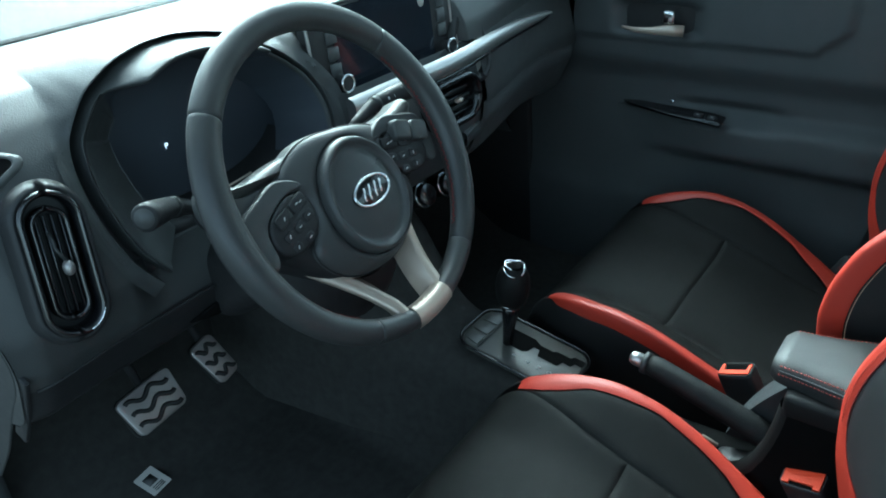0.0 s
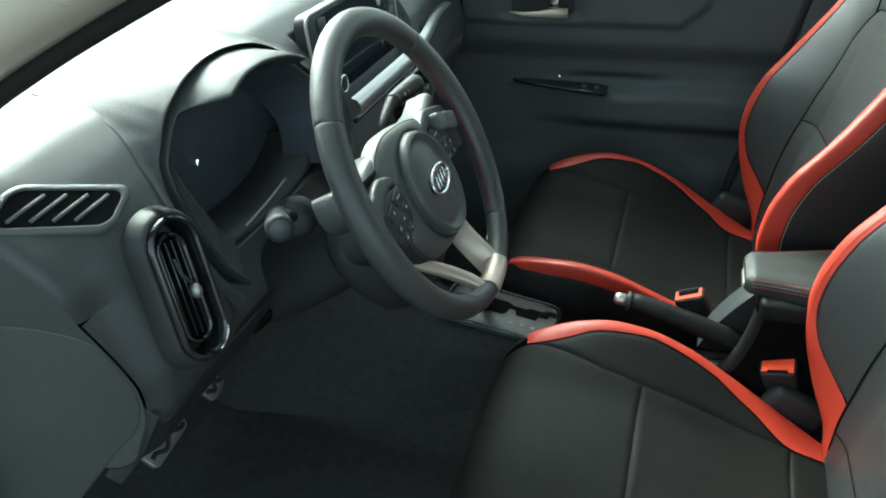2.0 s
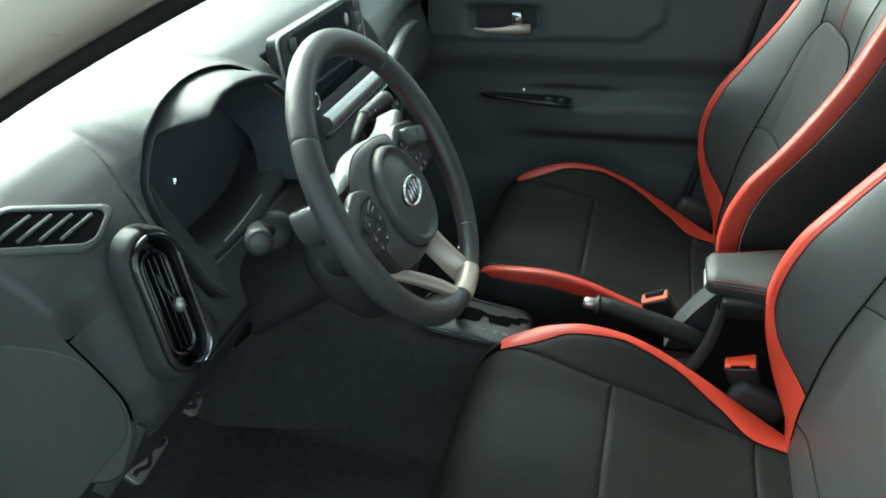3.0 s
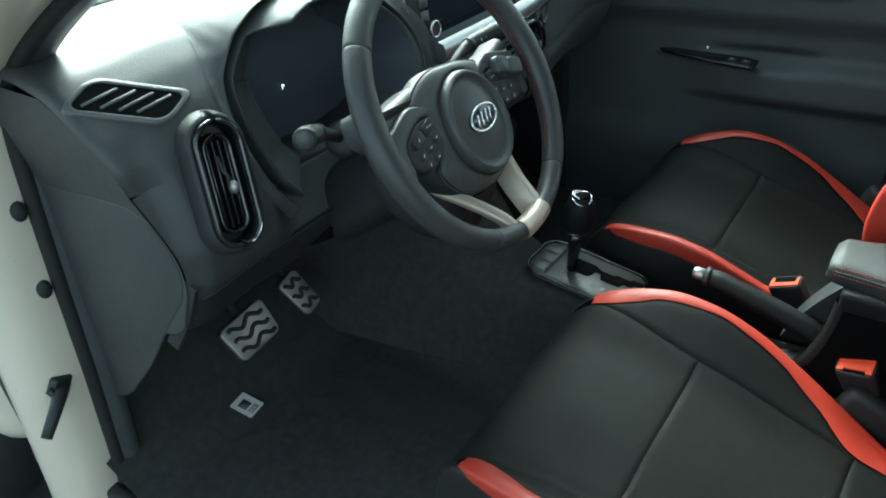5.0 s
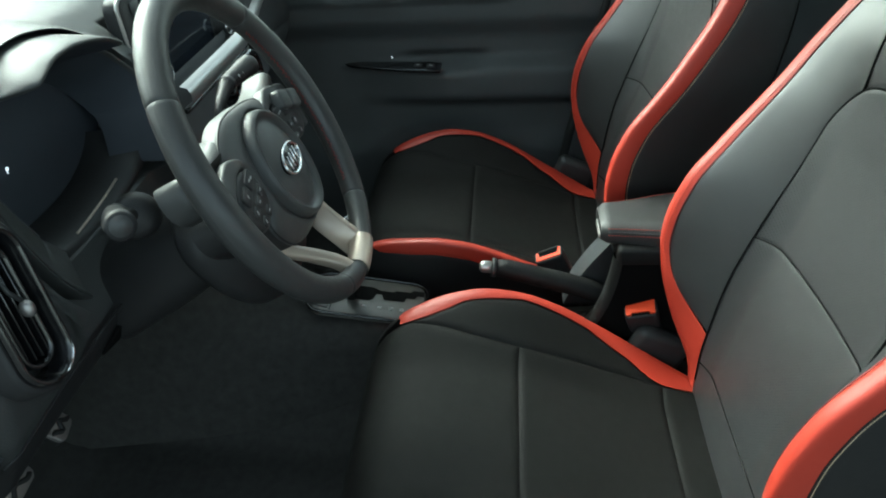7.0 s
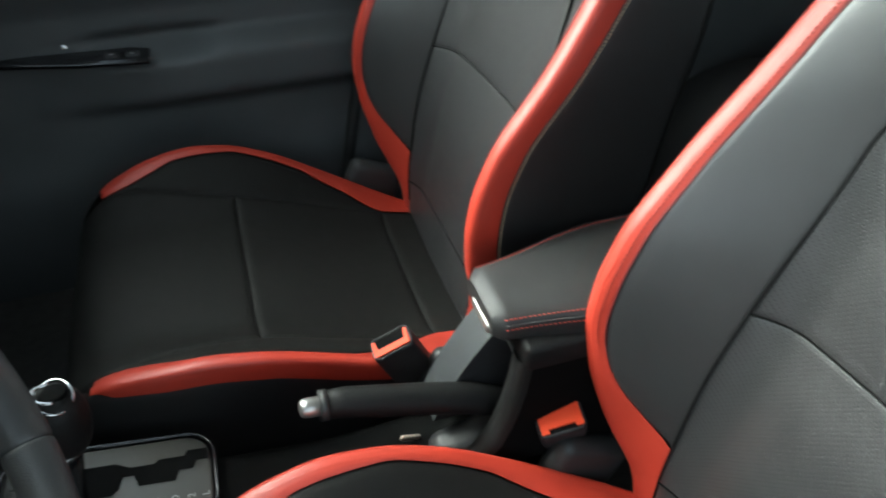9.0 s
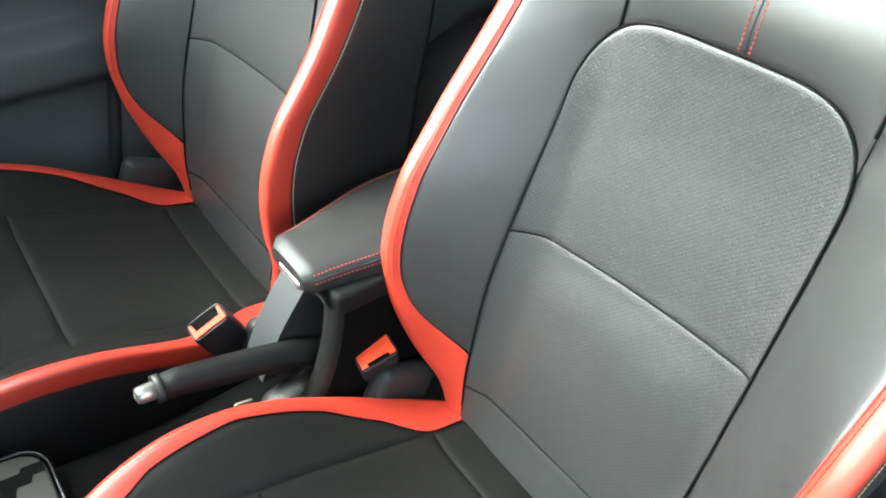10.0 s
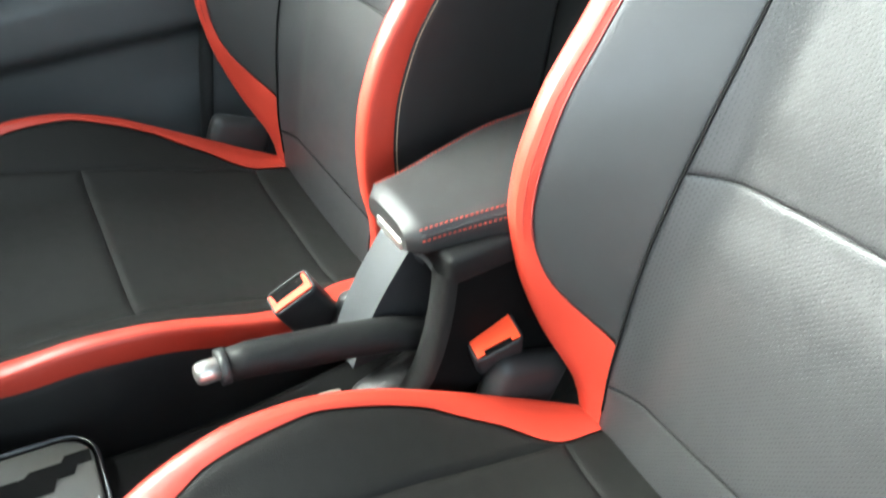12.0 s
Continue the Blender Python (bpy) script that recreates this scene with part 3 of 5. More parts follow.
def make_seat(label):
    seat = thing("car_seat", label, "car seat", (0, 0, 0), group="front seats")
    # cushion centre in three sections, in the shade-darkened leather
    nx = lambda V: -cxs(V)
    px_ = lambda V: cxs(V)
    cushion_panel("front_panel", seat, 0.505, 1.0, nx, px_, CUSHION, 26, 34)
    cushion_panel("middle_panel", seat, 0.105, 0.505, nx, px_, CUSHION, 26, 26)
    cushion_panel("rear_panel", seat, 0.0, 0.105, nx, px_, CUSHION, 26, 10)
    for sg in (-1, 1):
        inner = lambda V: sg * cxs(V)
        # the red strip widens into a wedge at the back and at the front tip
        lip = curve([0, 0.10, 0.13, 0.2, 0.32, 0.5, 0.66, 0.74, 0.8], [1.0, 1.0, 0.90, 0.45, 0.14, 0.06, 0.19, 0.56, 0.93], 0.008)
        edge = lambda V: sg * (cxk(V) - lip(V) * (cxk(V) - cxs(V)))
        crest = lambda V: sg * cxk(V)
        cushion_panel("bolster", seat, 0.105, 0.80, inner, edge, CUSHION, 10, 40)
        cushion_panel("red_strip", seat, 0.0, 0.82, edge, crest, RED, 6, 44, depth=0.001)
        low = (lambda V: cbw(V)) if sg > 0 else (lambda V: cbw(V) * (0.62 - 0.12 * smooth01((0.4 - V) / 0.3)))
        side_band("red_side_band", seat, sg, 0.0, 0.825, lambda V: 0 * V, low, RED)
        side_band("side_panel", seat, sg, 0.0, 1.0, lambda V: np.where(V < 0.825, low(V), 0.0), lambda V: 0 * V + 0.30, SIDE)
    # backrest
    ux, uz = ep(26), ep(12)
    U, W = np.meshgrid(-HW + 2 * HW * ux, uz, indexing="ij")
    back_panel("lower_roll", seat, PERF, back_front(U + PADX, 0.160 + 0.078 * W))
    U, W = np.meshgrid(-HW + 2 * HW * ux, ep(26), indexing="ij")
    back_panel("lower_back_panel", seat, PERF, edge_drop(back_front(U * taper(0.238 + 0.234 * W) + PADX, 0.238 + 0.234 * W)), depth=0.0009, swell=0.003)
    us = np.sin(np.linspace(-1, 1, 60) * math.pi / 2)
    U, W = np.meshgrid(HW * us, ep(26), indexing="ij")
    ZU = 0.472 + (arch_u(U) - 0.472) * W
    back_panel("upper_back_panel", seat, PERF, edge_drop(back_front(U * taper(ZU) + PADX, ZU), top=True), depth=0.0011, swell=0.0015)
    U, W = np.meshgrid(-0.122 + 0.244 * ep(30), ep(16), indexing="ij")
    SP = back_front(U, arch(U) + (0.88 - arch(U)) * W)
    SP[..., 1] -= 0.0015 * np.exp(-(W * (0.88 - arch(U)) / 0.016) ** 1.5)
    back_panel("shoulder_panel", seat, LEATHER, SP)
    xl_ = np.linspace(-HW, HW, 60)
    for zl_ in (0.238, 0.472):
        tube("seam", back_front(xl_ * taper(zl_) + PADX, 0 * xl_ + zl_) + [0, -0.0003, 0], 0.0011, SEAM, seat, n=6)
    xa_ = HW * us
    zs_ = np.linspace(0.2, 0.62, 30)
    zs_x = HW * taper(zs_)
    tube("seam", back_front(np.r_[-zs_x, xa_ * taper(arch_u(xa_)), zs_x[::-1]] + PADX, np.r_[zs_, arch_u(xa_), zs_[::-1]]) + [0, -0.0004, 0], 0.0013, SEAM, seat, n=6)
    for sg in (-1, 1):
        zl_ = np.linspace(float(arch(0.122)), 0.875, 30)
        tube("seam", back_front(0 * zl_ + sg * 0.122, zl_) + [0, -0.0002, 0], 0.0014, SEAM, seat, n=6)
    zz = np.linspace(float(arch(0.0)) + 0.004, 0.87, 60)
    for off in (-0.005, 0.005):
        stitches("stitching", back_front(0 * zz + off, zz) + [0, 0.0006, 0], THREAD, seat, size=0.00045)
    tube("centre_seam", back_front(0 * zz, zz) + [0, -0.0012, 0], 0.0016, BLACK, seat)
    for sg in (-1, 1):
        V = 0.292 + (0.88 - 0.292) * ep(60)
        U, Z = np.meshgrid(ep(12), V, indexing="ij")
        xi, xo = bolster_edge(Z, sg), np.maximum(band_edge(Z, sg), bolster_edge(Z, sg) + 0.002)
        BP = back_front(sg * (xi + (xo - xi) * U), Z)
        BP[..., 1] -= 0.0025 * np.exp(-(U * (xo - xi) / 0.018) ** 1.5) * smooth01((0.71 - Z) / 0.03)
        back_panel("back_bolster", seat, LEATHER, BP)
        V = 0.165 + (0.88 - 0.165) * ep(60)
        U, Z = np.meshgrid(ep(6), V, indexing="ij")
        xi = np.maximum(band_edge(Z, sg), np.where(Z < 0.292, HW + sg * PADX, bolster_edge(Z, sg) + 0.002))
        back_panel("red_back_strip", seat, RED, back_front(sg * (xi + (bxk(Z) - xi) * U), Z), depth=0.0008)
        # the strip wraps round the bolster, then the black side begins
        bw = curve([0.16, 0.24, 0.4, 0.7, 0.88], [0.026, 0.032, 0.034, 0.031, 0.022])
        A, Z = np.meshgrid(ep(8), V, indexing="ij")

        def wrap(a, z):
            r = 0.024
            w = np.minimum(a, r)
            xo = bxk(z) + 0.018
            x = bxk(z) + (xo - bxk(z)) * np.sqrt(np.clip(1 - (1 - w / r) ** 2, 0, 1))
            y = byk(z) - r * (1 - np.sqrt(np.clip(1 - (w / r) ** 2, 0, 1))) - np.maximum(a - r, 0)
            return askew(np.stack([sg * x, y, z], -1))

        sheet("red_back_band", puffed(wrap(bw(Z) * A, Z), 0.0008, out=(sg * 2, 0.1, 0.5)), RED, seat)
        rear = byc(Z) - 0.085 - 0.03 * smooth01((0.6 - Z) / 0.3)
        sheet("back_side_panel", puffed(wrap(bw(Z) + (byk(Z) - rear - bw(Z)) * A, Z), 0.003, out=(sg * 2, 0.1, 0.5)), SIDE, seat)
        zl = np.linspace(0.2, 0.86, 200)
        stitches("stitching", wrap(bw(zl) + 0.003, zl) + [sg * 0.0006, 0, 0], TAN, seat, step=0.004, fill=0.8, size=0.0005)
        zl = np.linspace(0.40, 0.86, 160)
        tube("seam", back_front(sg * band_edge(zl, sg), zl) + [0, -0.0004, 0], 0.0011, SEAMRED, seat, n=6)
        # a line of stitches on the red strip beside the leather
        zl = np.linspace(0.40, 0.86, 220)
        stitches("stitching", back_front(sg * np.minimum(band_edge(zl, sg) + 0.0045, bxk(zl) - 0.001), zl) + [0, 0.0010, 0], SEAMRED, seat, step=0.0045, fill=0.65, size=0.00036)
    # rear shell, top cap, base and rails
    U, Z = np.meshgrid(np.linspace(-1, 1, 24), np.linspace(0.165, 0.88, 30), indexing="ij")
    rear = byc(Z) - 0.085 - 0.03 * smooth01((0.6 - Z) / 0.3)
    xo = bxk(Z) + 0.018
    sheet("back_shell", askew(np.stack([U * xo, rear - 0.02 * (1 - U ** 4), Z], -1)), SIDE, seat)
    a = np.linspace(0, math.pi, 14)
    U, A = np.meshgrid(np.linspace(-1, 1, 24), a, indexing="ij")
    yt0, yt1 = byc(0.88), byc(0.88) - 0.09
    sheet("back_cap", askew(np.stack([U * 0.168, (yt0 + yt1) / 2 + (yt0 - yt1) / 2 * np.cos(A), 0.879 + 0.03 * np.sin(A)], -1)), LEATHER, seat)
    box("seat_base", (0.40, 0.46, 0.10), pose(0, 0.24, 0.10), BLACK, seat, bevel=0.02)
    for sg in (-1, 1):
        box("rail", (0.03, 0.5, 0.06), pose(sg * 0.17, 0.2, 0.03), BLACK, seat)
    box("recliner_cover", (0.034, 0.10, 0.07), pose(0.232, 0.055, 0.205, 25, 0, 0), COVER, seat, "grey plastic hinge cover", bevel=0.016, seg=4)
    box("recliner_cover", (0.034, 0.10, 0.07), pose(-0.250, 0.055, 0.205, 25, 0, 0), COVER, seat, "grey plastic hinge cover", bevel=0.016, seg=4)
    return seat


seat = make_seat("black leather front seat with red bolster edges and red stitching")
copy_thing(seat, Matrix.Translation((0.354, 0.093, 0.0)))
seat.matrix_basis = Matrix.Translation((-0.298, 0.0, 0.0))

# rear bench, dark behind the front seats
bench = thing("rear_bench", "dark rear bench seat in the shade behind the front seats", "bench seat", (0, -0.9, 0.1))
U, V = np.meshgrid(np.linspace(-0.62, 0.62, 30), np.linspace(0, 1, 16), indexing="ij")
sheet("bench_cushion", np.stack([U, 0.28 - 0.5 * V + 0.02 * np.cos(V * 3), 0.20 + 0.05 * np.sin(V * 2.4) - 0.22 * np.clip(0.1 - V, 0, 1) * 8 + 0.015 * np.cos(U * 14)], -1), LEATHER, bench)
sheet("bench_back", np.stack([U, -0.17 - 0.22 * V + 0.02 * np.cos(U * 14), 0.18 + 0.62 * V], -1), LEATHER, bench)

# ---- dashboard ----
dash = thing("dashboard", "dark grey grained plastic dashboard with deep instrument hood", "dashboard", (0, 0.9, 0))
O = np.array([0, 0.9, 0.0])


HC = np.array([-0.316, 0.70])
# edge of the dashboard round the instruments, from the driver's door side over the top: (x, z)
HP = np.array([(-0.462, 0.585), (-0.486, 0.62), (-0.499, 0.66), (-0.505, 0.70), (-0.504, 0.735), (-0.498, 0.765), (-0.484, 0.788), (-0.462, 0.814), (-0.42, 0.837), (-0.38, 0.846), (-0.341, 0.847), (-0.302, 0.841), (-0.267, 0.832), (-0.235, 0.817), (-0.205, 0.799), (-0.176, 0.779), (-0.150, 0.754), (-0.134, 0.722), (-0.130, 0.69), (-0.139, 0.655), (-0.158, 0.615)])
hl = np.r_[0, np.cumsum(np.hypot(*np.diff(HP, axis=0).T))]
HCX, HCZ = curve(hl / hl[-1], HP[:, 0], 0.012), curve(hl / hl[-1], HP[:, 1], 0.012)
hs = np.linspace(0, 1, 160)
hx, hz = HCX(hs), HCZ(hs)
hang = np.unwrap(np.arctan2(hz - HC[1], hx - HC[0]))
hrad = np.hypot(hx - HC[0], hz - HC[1])


def cut_cluster(X):
    """Sets the surface back inside the instrument hood."""
    dx, dz = X[..., 0] - HC[0], X[..., 2] - HC[1]
    ang = np.arctan2(dz, dx)
    ang = np.where(ang > hang[0], ang - 2 * math.pi, ang)
    ang = np.where(ang < hang[0] - 2 * math.pi, ang + 2 * math.pi, ang)
    ang = np.where(ang < hang.min(), ang + 2 * math.pi, ang)
    rad = np.interp(ang, hang[::-1], hrad[::-1])
    rad = np.where(dz < -0.088, 0, rad)
    X[..., 1] = np.where((np.hypot(dx, dz) < rad + 0.008) & (X[..., 1] < 0.93), 0.93, X[..., 1])
    return X


def forward(x):
    """How far the dashboard's face lies ahead, by place across the car."""
    return 0.075 * smooth01((x - 0.15) / 0.45) + 0.014 * smooth01((-0.61 - x) / 0.04)


def end_x(z):
    """The driver's end panel leans outwards towards its top."""
    return -0.644 - 0.038 * smooth01((z - 0.56) / 0.23)


tp = [(1.335, 0.772), (1.24, 0.79), (1.12, 0.815), (1.0, 0.832), (0.92, 0.832), (0.865, 0.82), (0.825, 0.795), (0.795, 0.765), (0.776, 0.735), (0.768, 0.705)]
TY = curve(np.linspace(0, 1, len(tp)), [p[0] for p in tp], 0.02)
TZ = curve(np.linspace(0, 1, len(tp)), [p[1] for p in tp], 0.02)
U, V = np.meshgrid(np.linspace(-0.668, 0.69, 220), np.linspace(0, 1, 150), indexing="ij")
U = U + (end_x(TZ(V) - 0.02 * V) + 0.682) * smooth01((-0.55 - U) / 0.118)
drop = 0.02 * smooth01((np.abs(U) - 0.5) / 0.2)
DX = np.stack([U, TY(V) + forward(U) * V ** 6, TZ(V) - drop * V], -1)
# a recess behind the screen
inset_ = smooth01((DX[..., 0] + 0.142) / 0.012) * smooth01((0.212 - DX[..., 0]) / 0.012) * (DX[..., 2] < 0.812)
DX[..., 1] = np.maximum(DX[..., 1], 0.70 + 0.135 * inset_)
# the driver's end rolls over and down into the end panel
edge = []
for q_ in (90, 68, 45, 22):
    q_ = radians(q_)
    edge.append(DX[0] + np.stack([np.full(150, -0.014 * math.sin(q_)), 0.006 * (1 - math.cos(q_)) * V[0], -0.014 * (1 - math.cos(q_)) * (1 - V[0] ** 4)], -1))
DX = np.concatenate([np.array(edge), DX])
sheet("top_pad", cut_cluster(DX) - O, DASH, dash)
lp = [(0.768, 0.705), (0.757, 0.66), (0.746, 0.61), (0.752, 0.56), (0.772, 0.52), (0.788, 0.485), (0.825, 0.458), (0.97, 0.43), (1.15, 0.42)]
LY = curve(np.linspace(0, 1, len(lp)), [p[0] for p in lp], 0.02)
LZ = curve(np.linspace(0, 1, len(lp)), [p[1] for p in lp], 0.02)


def low_face(x, v):
    d = 0.02 * smooth01((np.abs(x) - 0.5) / 0.2)
    return np.stack([x, LY(v) + forward(x), LZ(v) - d * (1 - v)], -1)


# lower part turns black in place of the deep shade under the dashboard
for nm_, v0_, v1_, mt_, lb_ in (("knee_panel", 0.0, 0.44, DASH, "charcoal panel below the instruments"), ("knee_panel_shaded", 0.44, 1.0, BLACK, "lower knee panel, black for the shade there")):
    U, V = np.meshgrid(np.linspace(0, 1, 140), np.linspace(v0_, v1_, 90), indexing="ij")
    U = end_x(LZ(V) - 0.02 * (1 - V)) * (1 - U) - 0.115 * U
    KP = low_face(U, V)
    # the panel leans back under the instruments towards the column
    KP[..., 1] += 0.045 * smooth01((KP[..., 2] - HC[1] + 0.19) / 0.10) * smooth01((0.19 - np.abs(KP[..., 0] - HC[0])) / 0.06) * (KP[..., 2] < HC[1] - 0.06)
    sheet(nm_, cut_cluster(KP) - O, mt_, dash, lb_)
# a flat dark plate on the lower panel, for a finger pocket's shade
slab("finger_pocket", [(-0.075, 0.0), (-0.04, 0.014), (0.03, 0.018), (0.08, 0.010), (0.05, -0.006), (-0.03, -0.012)], -0.002, 0.002, frame_at((-0.355, 0.782 - 0.9, 0.490), (1, 0, -0.1), (0, -0.9, -0.42)), NIGHT, dash, "flat dark plate for a finger pocket's shade", bevel=0.0015)
U, V = np.meshgrid(np.linspace(-0.115, 0.23, 30), np.linspace(0, 1, 60), indexing="ij")
sheet("centre_fascia", low_face(U, V) - O + [0, 0.012, 0], LOWER, dash)
U, V = np.meshgrid(0.23 + 0.46 * ep(30), 0.30 + 0.55 * ep(30), indexing="ij")
gb = low_face(U, V)
sheet("glove_box", puffed(gb, 0.006, 0.006, out=(0.4, -3, 0.6)) - O, LOWER, dash, "closed glove box lid")
U, V = np.meshgrid(np.linspace(0.23, 0.69, 30), np.linspace(0, 0.30, 12), indexing="ij")
sheet("passenger_panel", low_face(U, V) - O, DASH, dash)
U, V = np.meshgrid(np.linspace(0.23, 0.69, 30), np.linspace(0.85, 1, 12), indexing="ij")
sheet("under_panel", low_face(U, V) - O, LOWER, dash)
# end caps that close the dashboard's sides
for xx in (-0.68, 0.69):
    prof = [(float(TY(v)) + float(forward(xx)) * v ** 6, float(TZ(v)) - 0.02 * v - (0.014 * (1 - v ** 4) if xx < 0 else 0)) for v in np.linspace(0, 1, 30)]
    prof += [tuple(low_face(np.array(xx), np.array(v))[1:]) for v in np.linspace(0.03, 1, 30)]
    if xx < 0:
        # a leaning panel in rows from the front edge forward
        pz = np.array([p[1] for p in prof[7:]])[::-1]
        py = np.array([p[0] for p in prof[7:]])[::-1]
        cz = np.linspace(pz.min(), pz.max(), 60)
        cy0 = np.interp(cz, pz, py) + 0.004
        kk = np.linspace(0, 1, 12)[:, None]
        sheet("end_cap", np.stack([end_x(cz) + 0 * kk, cy0 + (1.335 - cy0) * kk - 0.9, cz + 0 * kk], -1), DASH, dash)
        continue
    bm = bmesh.new()
    vs = [bm.verts.new((xx, p[0] - 0.9, p[1])) for p in prof]
    c0 = [bm.verts.new((xx, 0.45, 0.33)), bm.verts.new((xx, 0.10, 0.33))]
    bm.faces.new(vs + c0)
    bmesh.ops.triangulate(bm, faces=bm.faces)
    part("end_cap", bm, DASH, dash)
# fuse cover on the driver's end
cover = [(0.10, 0.155), (-0.05, 0.175), (-0.098, 0.168), (-0.112, 0.137), (-0.118, 0.08), (-0.10, 0.035), (-0.06, -0.005), (-0.008, -0.066), (0.045, -0.130), (0.10, -0.185), (0.18, -0.265), (0.33, -0.30), (0.33, 0.15)]
fuse = slab("fuse_cover", eased([(-p, q) for p, q in cover][::-1]), -0.001, 0.0022, frame_at((-0.643, 0.885 - 0.9, 0.495), (0, -1, 0), (-1, 0, 0)), DASH, dash, "smooth end cover", bevel=0.002)
slab("end_bracket", [(0.100, 0.082), (0.132, 0.060), (0.090, -0.008), (0.040, -0.070), (0.020, -0.060), (0.072, 0.010)], -0.002, 0.003, frame_at((-0.640, 0.885 - 0.9, 0.495), (0, -1, 0), (-1, 0, 0)), BLACK, dash, "small bracket at the foot of the end cover", bevel=0.002)
for v_ in fuse.data.vertices:
    v_.co.x += float(end_x(v_.co.z)) + 0.644
tube("knee_seam", low_face(np.linspace(-0.63, -0.13, 40), np.full(40, 0.44)) - O + [0, -0.001, 0], 0.002, BLACK, dash)

# instrument hood: a shell set in the dashboard behind a dark groove, with a visor towards the driver
def hood_ring(a, ru, rv):
    """Round the hood: a in radians from the passenger side over the top."""
    s_, c_ = np.sin(a), np.cos(a)
    return HC[0] + ru * np.sign(c_) * np.abs(c_) ** 0.85, HC[1] + np.where(s_ > 0, rv, 0.085) * np.sign(s_) * np.abs(s_) ** 0.9


htx, htz = np.gradient(hx), np.gradient(hz)
hln = np.hypot(htx, htz)
hnx, hnz = htz / hln, -htx / hln
hy = np.interp(hz, [0.58, 0.62, 0.66, 0.70, 0.74, 0.77, 0.85], [0.75, 0.757, 0.765, 0.777, 0.79, 0.798, 0.80])
hx_top = np.where(hs < 0.75, hx, -0.1)
vis = smooth01((hx_top + 0.452) / 0.035) * smooth01((-0.222 - hx_top) / 0.016) * (hz > 0.79)
groove = 0.013 - 0.008 * smooth01((hx + 0.45) / 0.08)


def hood_row(ins, dy):
    """One line round the hood: inset from the dashboard's edge, and how far behind it."""
    return np.stack([hx + hnx * ins, hy + dy, hz + hnz * ins], -1)


# fairing from the edge out to the dashboard's face
ox, oz_ = hx - hnx * 0.020, hz - hnz * 0.020
on_top = smooth01((oz_ - 0.805) / 0.02)


def pad_y(z):
    """How far ahead the dashboard's face lies at this height."""
    return np.interp(z, [0.52, 0.56, 0.61, 0.66, 0.705, 0.735, 0.765, 0.795, 0.82], [0.79, 0.756, 0.746, 0.757, 0.768, 0.776, 0.795, 0.825, 0.865])


face_y = pad_y(oz_) - 0.0015
far = np.stack([ox, face_y * (1 - on_top) + 0.965 * on_top, oz_ * (1 - on_top) + 0.8345 * on_top], -1)
fair = []
for u in (1.0, 0.85, 0.7, 0.55, 0.4, 0.28, 0.18, 0.10, 0.05, 0.02):
    p = hood_row(0, 0) * (1 - u) + far * u
    p[:, 2] += on_top * 0.006 * np.sin(u * math.pi)
    side_y = pad_y(p[:, 2]) + (hy - pad_y(hz)) * (1 - smooth01(u)) - 0.0015
    p[:, 1] = p[:, 1] * on_top + side_y * (1 - on_top)
    fair.append(p)
fair += [hood_row(0, 0), hood_row(0.0015, 0.003), hood_row(0.002, 0.012)]
sheet("hood_skirt", np.stack(fair, 1) - O, DASH, dash, "rounded edge of the dashboard round the instruments")
# the groove is also coloured black, for the shadow it holds
sheet("hood_groove", np.stack([hood_row(0.0018, 0.010), hood_row(0.002, 0.03), hood_row(groove + 0.001, 0.03), hood_row(groove + 0.001, 0.016)], 1) - O, BLACK, dash, "recessed groove, coloured black for its shade")
lipd = 0.053 * vis
lipi = groove + 0.0015 + 0.004 * vis
wall = 0.030 - 0.012 * vis + 0.024 * smooth01((0.42 - hs) / 0.08) * (1 - vis)
sheet("instrument_hood", np.stack([hood_row(groove, 0.03), hood_row(groove, 0.006), hood_row(groove + 0.0012, 0.001), hood_row(groove + 0.002, -0.001 - 0.2 * lipd), hood_row(groove + 0.001 + 0.2 * lipi, -0.001 - 0.6 * lipd), hood_row(lipi, -0.001 - 0.95 * lipd), hood_row(lipi + 0.0015, -0.001 - lipd), hood_row(lipi + 0.004, -lipd), hood_row(lipi + 0.006, 0.003 - lipd)], 1) - O, DASH, dash, "grained visor over the instruments")
inner = np.stack([hood_row(lipi + 0.006, 0.003 - lipd), hood_row(lipi + 0.012, 0.012 - 0.7 * lipd), hood_row(lipi + wall, 0.042), hood_row(lipi + wall + 0.010, 0.078)], 1) - O
sheet("instrument_surround", inner[:58], DASH, dash, "satin grey side of the instrument bowl")
sheet("hood_lining", inner[57:], DIAL, dash, "dark lining under the visor")
tube("instrument_trim", (hood_row(lipi + wall + 0.001, 0.043) - O)[12:58], 0.0012, SLATE, dash)
# dark glass of the instruments
bowl = np.zeros((120, 6, 3))
for k, (ru, rv, yy) in enumerate(((0.180, 0.135, 0.868), (0.150, 0.108, 0.872), (0.10, 0.07, 0.876), (0.05, 0.03, 0.877), (0.02, 0.01, 0.877), (0.0, 0.0, 0.877))):
    xx, zz = hood_ring(np.linspace(0, 2 * math.pi, 120), ru, rv)
    bowl[:, k] = np.stack([xx, np.full(120, yy), zz], -1)
cl = sheet("instrument_panel", bowl - O, DIAL, dash, "switched-off dark instrument glass with one lit letter")
# lower lip below the instruments
lw = np.zeros((40, 4, 3))
al = np.radians(np.linspace(205, 335, 40))
for k, (ru, dv, yy) in enumerate(((0.195, 0.012, 0.80), (0.185, 0.005, 0.795), (0.172, -0.004, 0.80), (0.155, -0.006, 0.872))):
    xx, zz = hood_ring(al, ru, 0.15)
    lw[:, k] = np.stack([xx, np.full(40, yy), zz - dv], -1)
